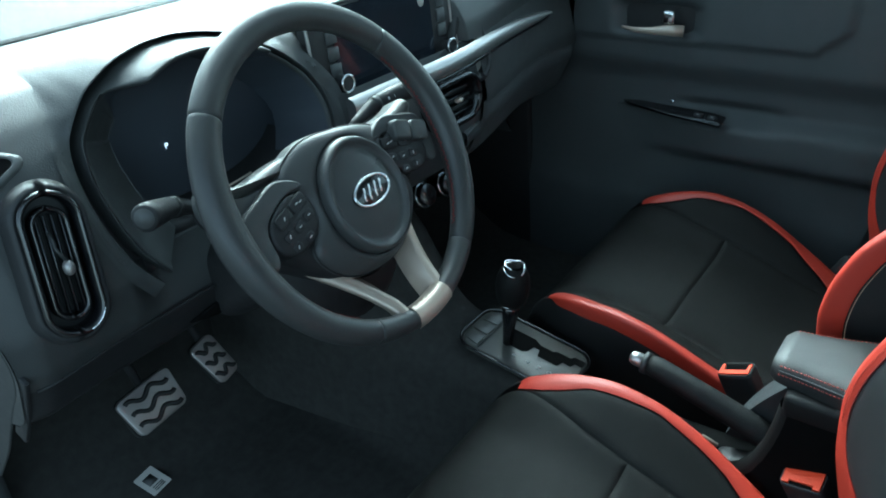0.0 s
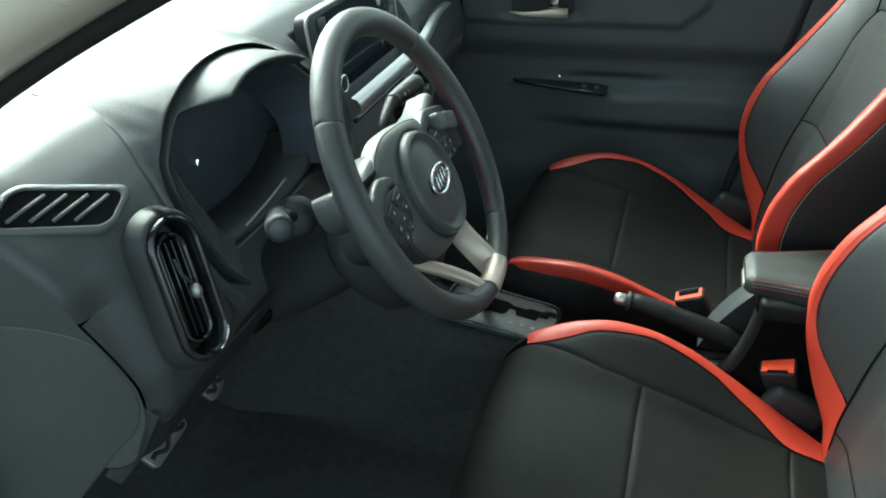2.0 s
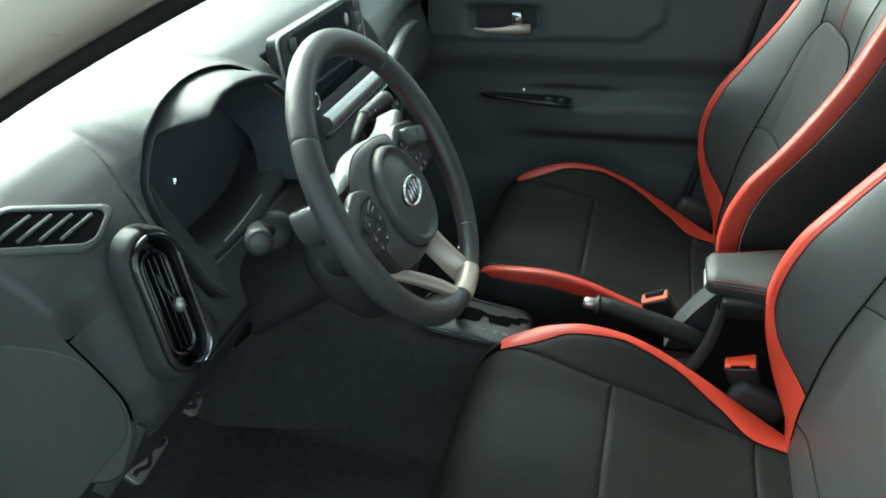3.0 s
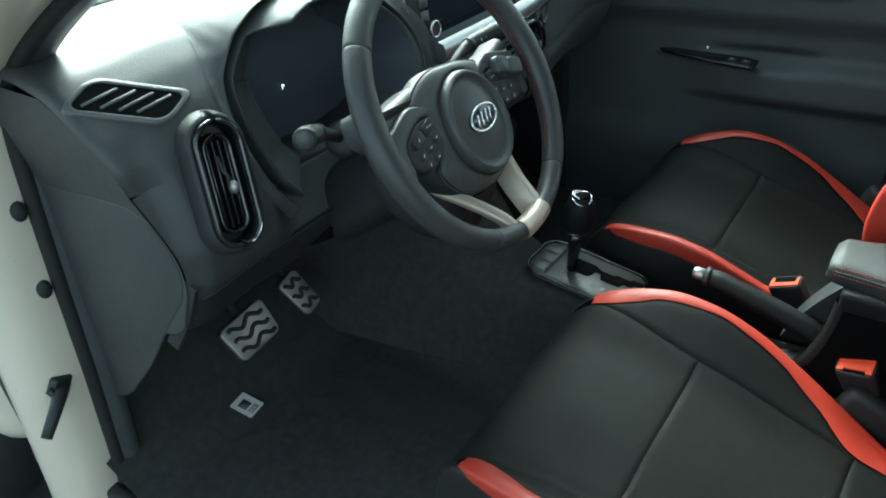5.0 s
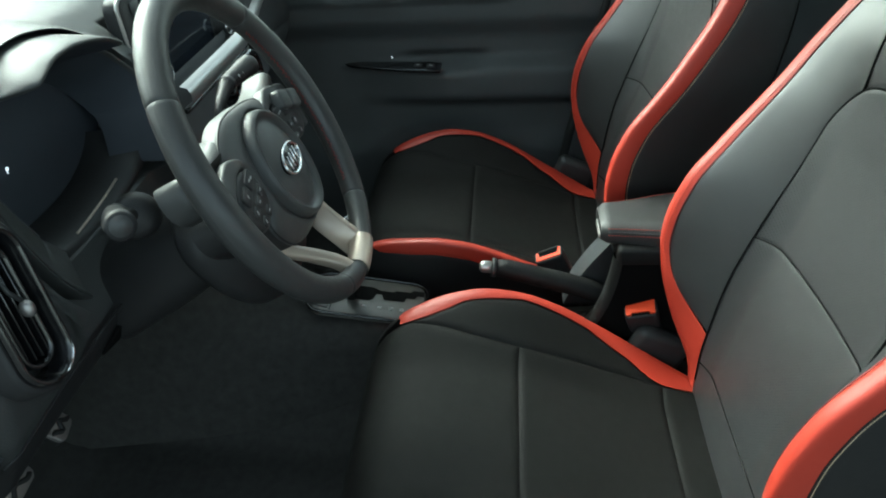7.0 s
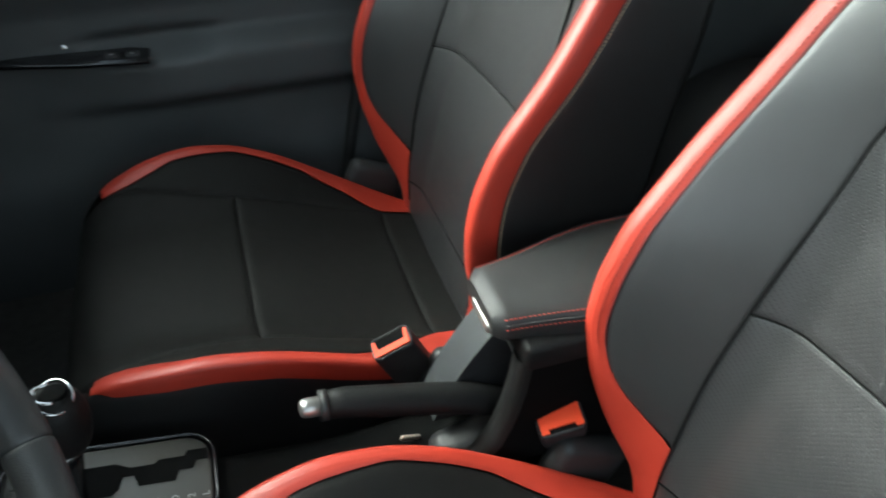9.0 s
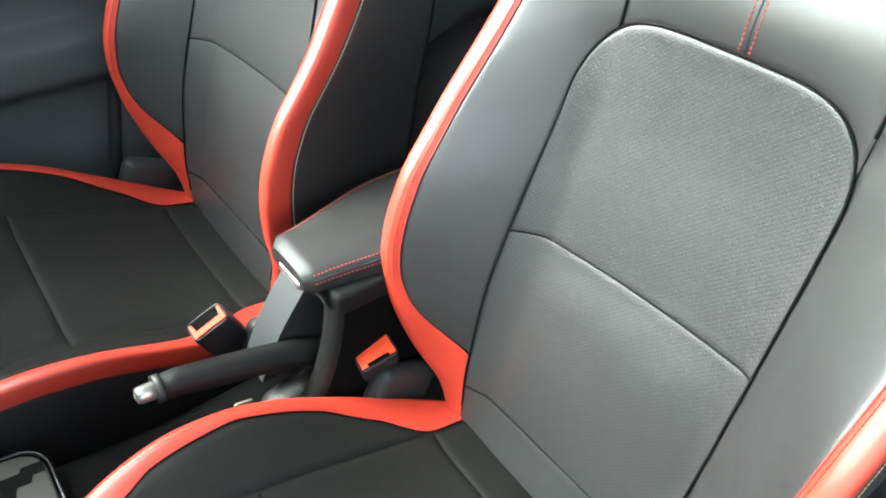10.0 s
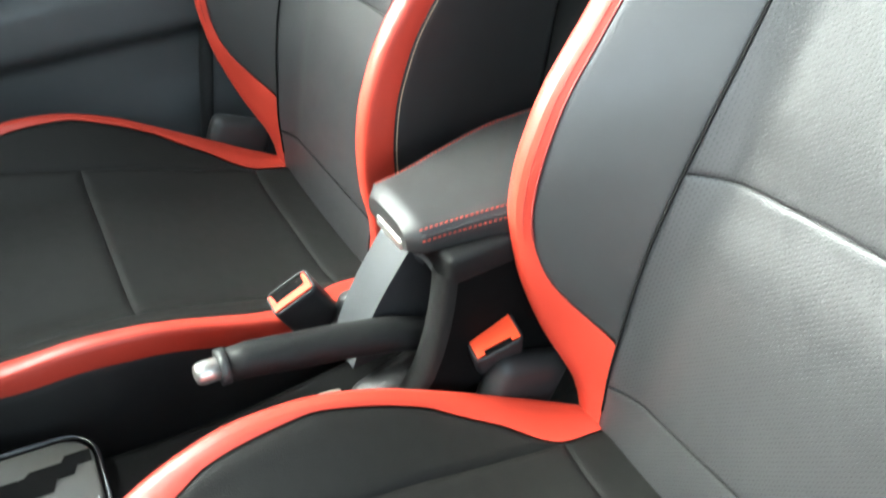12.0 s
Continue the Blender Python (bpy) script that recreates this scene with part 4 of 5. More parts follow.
sheet("hood_sill", lw - O, BLACK, dash)


def letter(text, size, m, material, name, parent):
    cu = bpy.data.curves.new(name, "FONT")
    cu.body, cu.size, cu.extrude = text, size, 0.0003
    cu.align_x, cu.align_y = "CENTER", "CENTER"
    tmp = bpy.data.objects.new(name, cu)
    me = bpy.data.meshes.new_from_object(tmp)
    bpy.data.objects.remove(tmp)
    me.transform(m)
    me.materials.append(material)
    ob = new(name, me)
    ob.parent = parent
    return ob


letter("P", 0.0105, frame_at((-0.342, 0.872 - 0.9, 0.694), (1, 0, 0), (0, -1, 0)), LIT, "gear_letter", cl)

tube("sill_trim", np.array([(-0.285, 0.782, 0.652), (-0.33, 0.776, 0.651), (-0.375, 0.772, 0.650), (-0.405, 0.772, 0.648)]) - O, 0.0014, SATIN, dash, "thin satin line below the instruments")
# driver's side air vent
VM = frame_at((-0.570, 0.737 - 0.9, 0.672), (1, -0.16, -0.13), (-0.129, -1.02, 0.267))
vent = put("side_vent", *(lambda r: ([VM @ Vector((x_, y_, z_)) for z_ in (-0.05, 0.004) for x_, y_ in r], [tuple(range(len(r)))]))(stadium(0.066, 0.158)), BLACK, dash, "upright oval air vent with gloss black ring")


def stadium_ring(name, w, h, prof, m, material, parent, label="", lean=0.0, squarer=1.0):
    """Sweeps (inset, height) pairs round a slot."""
    X = []
    for ins, hh in prof:
        X.append([m @ Vector((x_, y_, hh)) for x_, y_ in stadium(w - 2 * ins, h - 2 * ins, lean=lean, squarer=squarer)])
    X = np.array(X)
    X = np.concatenate([X, X[:, :1]], 1)
    return sheet(name, X, material, parent, label)


stadium_ring("vent_bezel", 0.076, 0.170, [(-0.004, -0.02), (0.0, -0.002), (0.004, 0.003), (0.007, 0.002), (0.010, -0.01)], VM, BLACK, vent)
stadium_ring("vent_ring", 0.062, 0.156, [(0.0, -0.01), (0.0, 0.006), (0.003, 0.009), (0.006, 0.006), (0.008, -0.02)], VM, GLOSS, vent, "gloss black ring")
stadium_ring("vent_inner_ring", 0.040, 0.124, [(0.0, -0.02), (0.001, -0.002), (0.004, 0.0), (0.006, -0.004), (0.007, -0.03)], VM, GLOSS, vent)
for k in range(4):
    xo_ = -0.012 + 0.008 * k
    box("slat", (0.0022, 0.105, 0.018), VM @ pose(xo_, 0, -0.012), GLOSS, vent, bevel=0.0008, seg=1)
tube("vent_lever", [VM @ Vector(p) for p in ((-0.004, 0.034, 0.0), (-0.002, 0.016, 0.002), (0.004, 0.004, 0.006))], 0.0022, COVER, vent)
bm = bmesh.new()
bmesh.ops.create_uvsphere(bm, u_segments=16, v_segments=10, radius=1, matrix=VM @ Matrix.Translation((0.004, -0.004, 0.007)) @ Matrix.Diagonal((0.0062, 0.0085, 0.007, 1)))
part("vent_knob", bm, STEEL, vent, "satin metal vent knob")
# short chrome tube that draws a highlight on the gloss ring
tube("vent_glint", [VM @ Vector((x_, y_, 0.0085)) for x_, y_ in stadium(0.057, 0.150)[35:42]], 0.0013, CHROME, vent, "short bright tube drawn as a highlight")

# defroster vent on the shoulder
TM = frame_at((-0.613, 0.816 - 0.9, 0.7785), (0.80, -0.44, -0.40), (0.02, -0.62, 0.78)) @ pose(0, 0, 0.0006, 9.0, -2.5, 0)
tv = stadium_ring("top_vent", 0.106, 0.044, [(-0.005, -0.008), (-0.0045, -0.0005), (-0.002, 0.0014), (0.0, 0.0018), (0.0016, 0.0022), (0.0026, 0.0014), (0.0030, -0.012)], TM, FLANGE, dash, "small slatted window vent with grey rim", lean=0.62, squarer=0.62)
# well lies flush, coloured black for the shade between the slats
slab("vent_well", stadium(0.1005, 0.0385, lean=0.62, squarer=0.62), -0.006, 0.0006, TM, NIGHT, tv)
for k in range(4):
    xx = -0.030 + 0.0190 * k
    box("slat", (0.0034, 0.046, 0.003), TM @ pose(xx, 0, 0.0012, 0, 0, -52), FLANGE, tv, bevel=0.0006, seg=1)

# bright strip across the passenger side
xs_ = np.linspace(-0.118, 0.585, 60)
w_ = curve([-0.118, 0.2, 0.45, 0.56, 0.585], [0.016, 0.015, 0.012, 0.008, 0.003])(xs_)
sy = 0.752 + 0.083 * smooth01((xs_ - 0.1) / 0.5)
sz = 0.690 - 0.022 * smooth01((xs_ - 0.2) / 0.4) + 0.0
SX = []
for c_, d_ in ((0, 1.0), (-0.010, 0.8), (-0.014, 0.3), (-0.014, -0.3), (-0.010, -0.8), (0, -1.0)):
    SX.append(np.stack([xs_, sy + c_, sz + d_ * w_], -1))
sheet("trim_strip", np.array(SX) - O, STRIP, dash, "satin silver trim strip")
tube("strip_shadow", np.stack([xs_, sy - 0.002, sz - w_ - 0.004], -1) - O, 0.004, GLOSS, dash)
# passenger end ridge below the strip
xr_ = np.linspace(0.17, 0.52, 30)
RG = [np.stack([xr_, 0.755 + 0.083 * smooth01((xr_ - 0.1) / 0.5) + c_, 0.536 + 0.10 * (xr_ - 0.17) + d_], -1) for c_, d_ in ((0.03, 0.016), (0.004, 0.014), (0.0, 0.010), (0.0, -0.008), (0.006, -0.013), (0.03, -0.014))]
sheet("lower_ridge", np.array(RG) - O, DASH, dash, "grey ledge along the glove box")
# climate knobs low on the centre stack
for x_, z_ in ((0.030, 0.452), (0.098, 0.446), (0.165, 0.440)):
    KM = frame_at((x_, 0.815 - 0.9, z_), (1, 0.05, 0), (0, -0.92, 0.38))
    kn = slab("climate_knob", [(0.021 * math.cos(a), 0.021 * math.sin(a)) for a in np.linspace(0, 2 * math.pi, 29)[:-1]], -0.03, 0.016, KM, GLOSS, dash, "black rotary climate knob", bevel=0.003)
    tube("knob_ring", [KM @ Vector((0.0225 * math.cos(a), 0.0225 * math.sin(a), 0.003)) for a in np.linspace(0, 2 * math.pi, 29)[:-1]], 0.0016, CHROME, kn, "thin chrome ring", closed=True)

# central air vent under the strip, half hidden by the wheel
CM = frame_at((0.125, 0.748 - 0.9, 0.625), (1, 0.05, 0), (0, -1, 0.05))
cvent = stadium_ring("centre_vent", 0.15, 0.085, [(0.0, -0.02), (0.0, 0.006), (0.006, 0.010), (0.012, 0.004), (0.014, -0.03)], CM, GLOSS, dash, "oval centre air vent")
slab("vent_well", stadium(0.126, 0.06), -0.03, -0.024, CM, NIGHT, cvent)
for k in range(4):
    box("slat", (0.115, 0.002, 0.016), CM @ pose(0, -0.021 + 0.014 * k, -0.01, 18), GLOSS, cvent, bevel=0.0007, seg=1)
bm = bmesh.new()
bmesh.ops.create_uvsphere(bm, u_segments=12, v_segments=8, radius=1, matrix=CM @ Matrix.Translation((0.01, 0.0, 0.002)) @ Matrix.Diagonal((0.010, 0.005, 0.006, 1)))
part("vent_knob", bm, SATIN, cvent)
# oval pod at the passenger end of the screen
PM = frame_at((0.224, 0.780 - 0.9, 0.690), (1, 0.25, 0), (0, -0.95, 0.3))
pod = stadium_ring("side_pod", 0.092, 0.125, [(0.0, -0.03), (0.0, 0.004), (0.006, 0.008), (0.014, 0.002), (0.018, -0.01)], PM, BLACK, dash, "black arched pod beside the screen")
# face takes white paper colour in place of light on grey plastic
slab("pod_face", stadium(0.060, 0.092), -0.012, -0.006, PM, PAPER, pod, "pod face, coloured pale for the light on it")
box("pod_mark", (0.012, 0.005, 0.0006), PM @ pose(0.008, 0.026, -0.0055, 0, 0, 15), SEAMRED, pod, bevel=0)

# ---- touch screen ----
screen = thing("touch_screen", "upright tablet touch screen with silver rim, dark and off", "touch screen", (0.031, 0.797, 0.752))
SM = frame_at((0.0, 0.0, 0.0), (1, 0.0, 0), (0, -1, 0.05))
slab("screen_body", round_rect(0.326, 0.146, 0.016), -0.022, 0.0, SM, BLACK, screen, bevel=0.004)
slab("screen_glass", round_rect(0.226, 0.122, 0.004), 0.0, 0.0025, SM @ pose(-0.005, 0.006, 0), SCREEN, screen, "black glass screen")
tube("screen_rim", [SM @ Vector((x_, y_, -0.002)) for x_, y_ in round_rect(0.328, 0.148, 0.016)], 0.0026, STRIP, screen, "thin silver screen rim", closed=True)
for sx, dz_ in ((-0.122, 0.010), (0.134, 0.0)):
    bm = bmesh.new()
    bmesh.ops.create_cone(bm, cap_ends=True, segments=24, radius1=0.0125, radius2=0.0115, depth=0.022, matrix=SM @ pose(sx, -0.046 + dz_, 0.011))
    kn = part("volume_knob", bm, BLACK, screen, "black rotary knob with silver ring")
    sharp(kn)
    tube("knob_ring", [SM @ Vector((sx + 0.0122 * math.cos(a), -0.046 + dz_ + 0.0122 * math.sin(a), 0.021)) for a in np.linspace(0, 2 * math.pi, 25)[:-1]], 0.0022, CHROME, kn, closed=True)
    for k in range(4):
        box("side_button", (0.022, 0.020, 0.004), SM @ pose(sx, -0.018 + 0.024 * k, 0.0015), LOWER, screen, bevel=0.0015, seg=1)
bm = bmesh.new()
bmesh.ops.create_cone(bm, cap_ends=True, segments=24, radius1=0.011, radius2=0.011, depth=0.001, matrix=SM @ pose(0.085, 0.040, 0.003) @ Matrix.Diagonal((0.7, 1, 1, 1)))
part("screen_sticker", bm, PAPER, screen, "small pale round sticker")

# ---- steering wheel ----
WC = (-0.302, 0.5726, 0.7025)
wheel = thing("steering_wheel", "dark grey leather steering wheel with satin silver lower spokes", "steering wheel", WC)
TH = radians(26.2)
WB = Matrix.Rotation(radians(2), 4, "Z") @ Matrix(((1, 0, 0), (0, math.sin(TH), -math.cos(TH)), (0, math.cos(TH), math.sin(TH)))).to_4x4() @ pose(0, 0, 0, 0, 0, 3.0)
wheel.matrix_world = Matrix.Translation(WC) @ WB
RM, RA, RB, TALL = 0.1766, 0.0165, 0.0155, 1.035


def rim_width(deg):
    """The rim swells at the thumb grips and is slimmer at its foot."""
    d = np.abs((np.asarray(deg) - np.array(180.0) + 180) % 360 - 180)
    e = np.abs((np.asarray(deg) + 180) % 360 - 180)
    f = np.abs((np.asarray(deg) - 268 + 180) % 360 - 180)
    return 1 + 0.16 * np.exp(-(d / 24) ** 2) + 0.16 * np.exp(-(e / 24) ** 2) - 0.24 * np.exp(-(f / 38) ** 2)


def rim_at(A, B, out=0.0, sh=1.0):
    """A point on the rim: A round the wheel, B round its section."""
    k = rim_width(np.degrees(A))
    r = RM + (RA * k * sh + out) * np.cos(B)
    return np.stack([r * np.cos(A), TALL * r * np.sin(A), (RB * (0.5 + 0.5 * k) * sh + out) * np.sin(B)], -1)


def rim_arc(name, a0, a1, label=""):
    n = max(8, int(abs(a1 - a0) / 2.5))
    A = np.radians(np.r_[a0, a0 + 0.25, a0 + 0.7, np.linspace(a0 + 1.5, a1 - 1.5, n), a1 - 0.7, a1 - 0.25, a1])
    e = np.maximum(np.minimum(np.degrees(A) - a0, a1 - np.degrees(A)), 0)
    sh = 1 - 0.09 * np.exp(-(e / 0.35) ** 1.2)
    A2, B2 = np.meshgrid(A, np.linspace(0, 2 * math.pi, 31), indexing="ij")
    return sheet(name, rim_at(A2, B2, 0.0, np.repeat(sh[:, None], 31, 1)), WHEEL, wheel, label)


rim_arc("rim_top", 40, 138.5, "smooth leather top of the rim")
rim_arc("rim_grip", 138.5, 242.5)
rim_arc("rim_bottom", 242.5, 305.5)
rim_arc("rim_grip", 305.5, 400)
for a0, a1 in ((148, 236), (312, 396)):
    A = np.radians(np.linspace(a0, a1, 110))
    stitches("rim_stitching", rim_at(A, math.pi + 0.16 * np.sin(A * 170), 0.0004), SEAMRED, wheel, step=0.0042, size=0.0006)


def mirrored(ring, sg):
    return [(sg * p, q) for p, q in ring]


# black lower body of the hub, and the two soft wings above that reach the rim
low_hub = [(0, 0.030), (0.08, 0.028), (0.128, 0.004), (0.136, -0.018), (0.130, -0.038), (0.106, -0.056), (0.088, -0.080), (0.064, -0.102), (0.032, -0.114)]
slab("hub", eased(low_hub + [(0, -0.116)] + [(-p, q) for p, q in low_hub[:0:-1]]), -0.075, -0.024, pose(0, 0, 0), BLACK, wheel, "black lower body of the hub", bevel=0.016, seg=5)
wing = [(0.020, 0.050), (0.040, 0.058), (0.066, 0.059), (0.092, 0.056), (0.118, 0.054), (0.140, 0.062), (0.156, 0.072), (0.166, 0.052), (0.164, 0.026), (0.150, 0.012), (0.136, 0.008), (0.108, 0.014), (0.072, 0.014), (0.020, 0.010)]
for sg in (-1, 1):
    # the wheel stands a little turned, so one wing hangs lower
    slab("wing", eased([(sg * p, q - (0.006 if sg < 0 else 0.020 + 0.5 * max(0, q - 0.054)) * (q > 0.04)) for p, q in wing]), -0.055, -0.0185, pose(0, 0, 0), HUB, wheel, "soft grey wing of the hub", bevel=0.014, seg=7)
# padded airbag cover with a raised lip round a shallow dish
AC = (0.010, -0.031)
A = np.linspace(0, 2 * math.pi, 72)
prof = [(0.0725, -0.034), (0.0718, -0.016), (0.0695, -0.004), (0.0665, 0.001), (0.0635, 0.0012), (0.0605, -0.003), (0.0575, -0.0052), (0.053, -0.0045), (0.043, -0.0012), (0.03, 0.0012), (0.015, 0.0025), (0.0005, 0.003)]
X = np.array([[(AC[0] + r * math.cos(a) * 0.86, AC[1] + r * math.sin(a), z) for a in A] for r, z in prof])
# smooth dome round the airbag cover, rolling down to a dark seam at its edge
dome = [(0.012, 0.053), (-0.010, 0.057), (-0.030, 0.0575), (-0.050, 0.053), (-0.068, 0.045), (-0.084, 0.035), (-0.082, 0.026), (-0.070, 0.018), (-0.064, 0.006), (-0.062, -0.012), (-0.066, -0.030), (-0.080, -0.044), (-0.088, -0.058), (-0.078, -0.080), (-0.060, -0.099), (-0.035, -0.111), (-0.005, -0.117), (0.025, -0.117), (0.052, -0.108), (0.074, -0.092), (0.092, -0.066), (0.094, -0.046), (0.082, -0.030), (0.078, -0.012), (0.080, 0.006), (0.088, 0.018), (0.082, 0.032), (0.060, 0.042), (0.035, 0.049)]
dome = np.array(eased(dome, 3))
da = np.arctan2(dome[:, 1] - AC[1], dome[:, 0] - AC[0])
dr = np.hypot(dome[:, 0] - AC[0], dome[:, 1] - AC[1])
da, dr = np.r_[da - 2 * math.pi, da, da + 2 * math.pi], np.tile(dr, 3)
order = np.argsort(da)
DA = np.linspace(0, 2 * math.pi, 145)
rout = np.interp(DA, da[order], dr[order])
rin = np.hypot(0.0725 * 0.86 * np.cos(DA), 0.0725 * np.sin(DA))
rows_ = []
for k_, z_, over in ((0.0, -0.030, 0), (0.0, -0.0125, 0), (0.05, -0.0105, 0), (0.3, -0.0110, 0), (0.55, -0.0125, 0), (0.8, -0.0150, 0), (0.93, -0.0175, 0), (1.0, -0.0205, 0), (1.0, -0.026, 0.0016), (1.0, -0.040, 0.0020)):
    r_ = rin + (np.maximum(rout, rin + 0.004) - rin) * k_ + over
    rows_.append(np.stack([AC[0] + r_ * np.cos(DA), AC[1] + r_ * np.sin(DA), z_ - 0.012 * k_ * smooth01(-np.sin(DA) - 0.1)], -1))
sheet("hub_dome", np.array(rows_), HUB, wheel, "smooth grey shell round the airbag cover")
tube("wing_seam", rows_[-3][:-1] + [0, 0, 0.0008], 0.0011, BLACK, wheel, closed=True)
cover_ = sheet("airbag_cover", X, HUB, wheel, "round padded airbag cover")
tube("cover_groove", [(AC[0] + 0.0735 * math.cos(a) * 0.86, AC[1] + 0.0735 * math.sin(a), -0.0150) for a in A[:-1]], 0.0022, BLACK, wheel, "dark joint round the airbag cover", closed=True)
for p, q, rot in ((0.030, 0.006, 60), (0.036, 0.009, -10)):
    box("horn_mark", (0.0052, 0.0011, 0.0006), pose(AC[0] + p, AC[1] + q + 0.018, -0.0012, 0, 0, rot), BLACK, cover_, bevel=0)
BC = (0.010, -0.029)
bm_ring = [(0.0300 * math.cos(a), 0.0165 * math.sin(a)) for a in np.linspace(0, 2 * math.pi, 41)[:-1]]
badge = slab("badge", bm_ring, -0.002, 0.0045, pose(BC[0], BC[1], 0), GLOSS, wheel, "oval chrome badge", bevel=0.001)
tube("badge_rim", [(BC[0] + x_ * 0.97, BC[1] + y_ * 0.97, 0.0045) for x_, y_ in bm_ring], 0.0019, CHROME, badge, closed=True)
# plain raised bars in place of the maker's mark
for x_, rot, h_ in ((-0.014, -18, 0.016), (-0.005, -18, 0.018), (0.005, -18, 0.018), (0.014, -18, 0.016)):
    box("badge_bar", (0.0032, h_, 0.002), pose(BC[0] + x_, BC[1], 0.0052, 0, 0, rot), CHROME, badge, bevel=0.0005, seg=1)
for sg in (-1, 1):
    # black switch pod, the grey plate over it and its keys
    podr = [(0.089, 0.017), (0.066, 0.012), (0.061, -0.014), (0.068, -0.032), (0.097, -0.046), (0.124, -0.042), (0.133, -0.023), (0.127, -0.002), (0.110, 0.009)]
    podr = [(p + (0.008 if sg > 0 else 0.0), q) for p, q in podr]
    pod_ = slab("button_pod", eased(mirrored(podr, sg)), -0.028, -0.0085, pose(0, 0, 0), BLACK, wheel, "black switch pod", bevel=0.005, seg=3)
    slab("spoke_plate", eased(mirrored([(0.148, 0.020), (0.124, 0.027), (0.105, 0.034), (0.088, 0.036), (0.063, 0.024), (0.062, 0.013), (0.087, 0.0175), (0.109, 0.0095), (0.125, 0.001), (0.132, -0.014), (0.131, -0.032), (0.138, -0.046), (0.152, -0.044), (0.158, -0.015), (0.154, 0.008)], sg)), -0.024, -0.0098, pose(0, 0, 0), HUB, wheel, "grey plate above the switches", bevel=0.0035, seg=4)
    if sg > 0:
        for p, q in ((0.104, 0.010), (0.131, -0.001)):
            slab("rocker_switch", round_rect(0.028, 0.025, 0.006, 4), -0.012, 0.003, pose(p, q, 0, 0, 0, -22), HUB, pod_, "raised grey rocker switch", bevel=0.004, seg=3)
    for bx_, by_, bw_, bh_, zt, mk in ((0.081, 0.004, 0.024, 0.014, -0.0062, 2), (0.107, -0.003, 0.023, 0.014, -0.0062, 1), (0.076, -0.013, 0.014, 0.010, -0.0072, 1), (0.093, -0.019, 0.014, 0.010, -0.0072, 1), (0.111, -0.022, 0.014, 0.010, -0.0072, 1), (0.088, -0.034, 0.013, 0.009, -0.0072, 1), (0.108, -0.036, 0.013, 0.009, -0.0072, 1)):
        b_ = slab("switch", round_rect(bw_, bh_, 0.003, 3), -0.010, zt, pose(sg * bx_, by_, 0, 0, 0, -sg * 16), BLACK, pod_, bevel=0.0010)
        for k in range(mk):
            box("switch_mark", (0.0042, 0.0013, 0.0005), pose(sg * bx_ + 0.006 * (k - (mk - 1) / 2), by_, zt + 0.0002, 0, 0, 12 + 50 * (bx_ > 0.1)), MARK, b_, bevel=0)
    # satin lower leg: a channel that slopes from behind the hub to the foot of the rim
    kt = np.linspace(0, 1, 6)
    cl_ = np.stack([curve(kt, [sg * p for p in (0.098, 0.078, 0.060, 0.046, 0.036, 0.031)], 0.06)(np.linspace(0, 1, 24)), curve(kt, (-0.050, -0.080, -0.107, -0.132, -0.156, -0.184), 0.06)(np.linspace(0, 1, 24)), curve(kt, (-0.054, -0.040, -0.027, -0.014, -0.001, 0.0085), 0.06)(np.linspace(0, 1, 24))], -1)
    tg = np.gradient(cl_, axis=0)
    tg /= np.linalg.norm(tg, axis=1, keepdims=True)
    ac = np.cross(tg, (0.0, -0.25, 1.0)) * sg
    ac /= np.linalg.norm(ac, axis=1, keepdims=True)
    if ac[0, 0] * sg < 0:
        ac = -ac
    up_ = np.cross(ac, tg)
    up_ *= np.sign(up_[:, 2:3])
    # section from the outer wall over the narrow front to the deep inner wall
    narrow = np.linspace(1, 0.62, 24)[:, None]
    rows_ = [cl_ + ac * e1 * (narrow if e1 < -0.008 else 1) + up_ * e2 for e1, e2 in ((0.0060, -0.016), (0.0085, -0.008), (0.0090, -0.0015), (0.0080, 0.0006), (0.0050, 0.0016), (0.0, 0.0016), (-0.0050, 0.0007), (-0.0072, -0.002), (-0.0125, -0.011), (-0.0205, -0.024), (-0.0185, -0.028))]
    sheet("lower_spoke", np.array(rows_), SATIN, wheel, "satin silver lower spoke")
A2, B2 = np.meshgrid(np.radians(np.linspace(260.5, 281, 16)), np.radians(np.linspace(25, 262, 33)), indexing="ij")
sheet("spoke_foot", rim_at(A2, B2, 0.0016), SATIN, wheel, "satin silver foot round the rim")
slab("foot_bridge", [(-0.026, -0.168), (-0.012, -0.174), (0.012, -0.174), (0.026, -0.168), (0.030, -0.186), (-0.030, -0.186)], -0.012, 0.0095, pose(0, 0, 0), SATIN, wheel, bevel=0.004, seg=3)
X = np.array([[(r * math.cos(a), -0.040 + (1.1 if math.sin(a) < 0 else 0.55) * r * math.sin(a), z) for a in np.linspace(0, 2 * math.pi, 49)] for r, z in ((0.075, -0.045), (0.092, -0.055), (0.105, -0.070), (0.118, -0.090), (0.118, -0.108), (0.110, -0.118), (0.02, -0.122))])
sheet("hub_back", X, BLACK, wheel, "black back cover of the hub")

# ---- steering column ----
col = thing("steering_column", "dark plastic steering column cover with two stalks", "steering column", (-0.298, 0.565, 0.703))
nrm = np.array([0, math.cos(TH), -math.sin(TH)])
vv = np.array([0, math.sin(TH), math.cos(TH)])
X = []
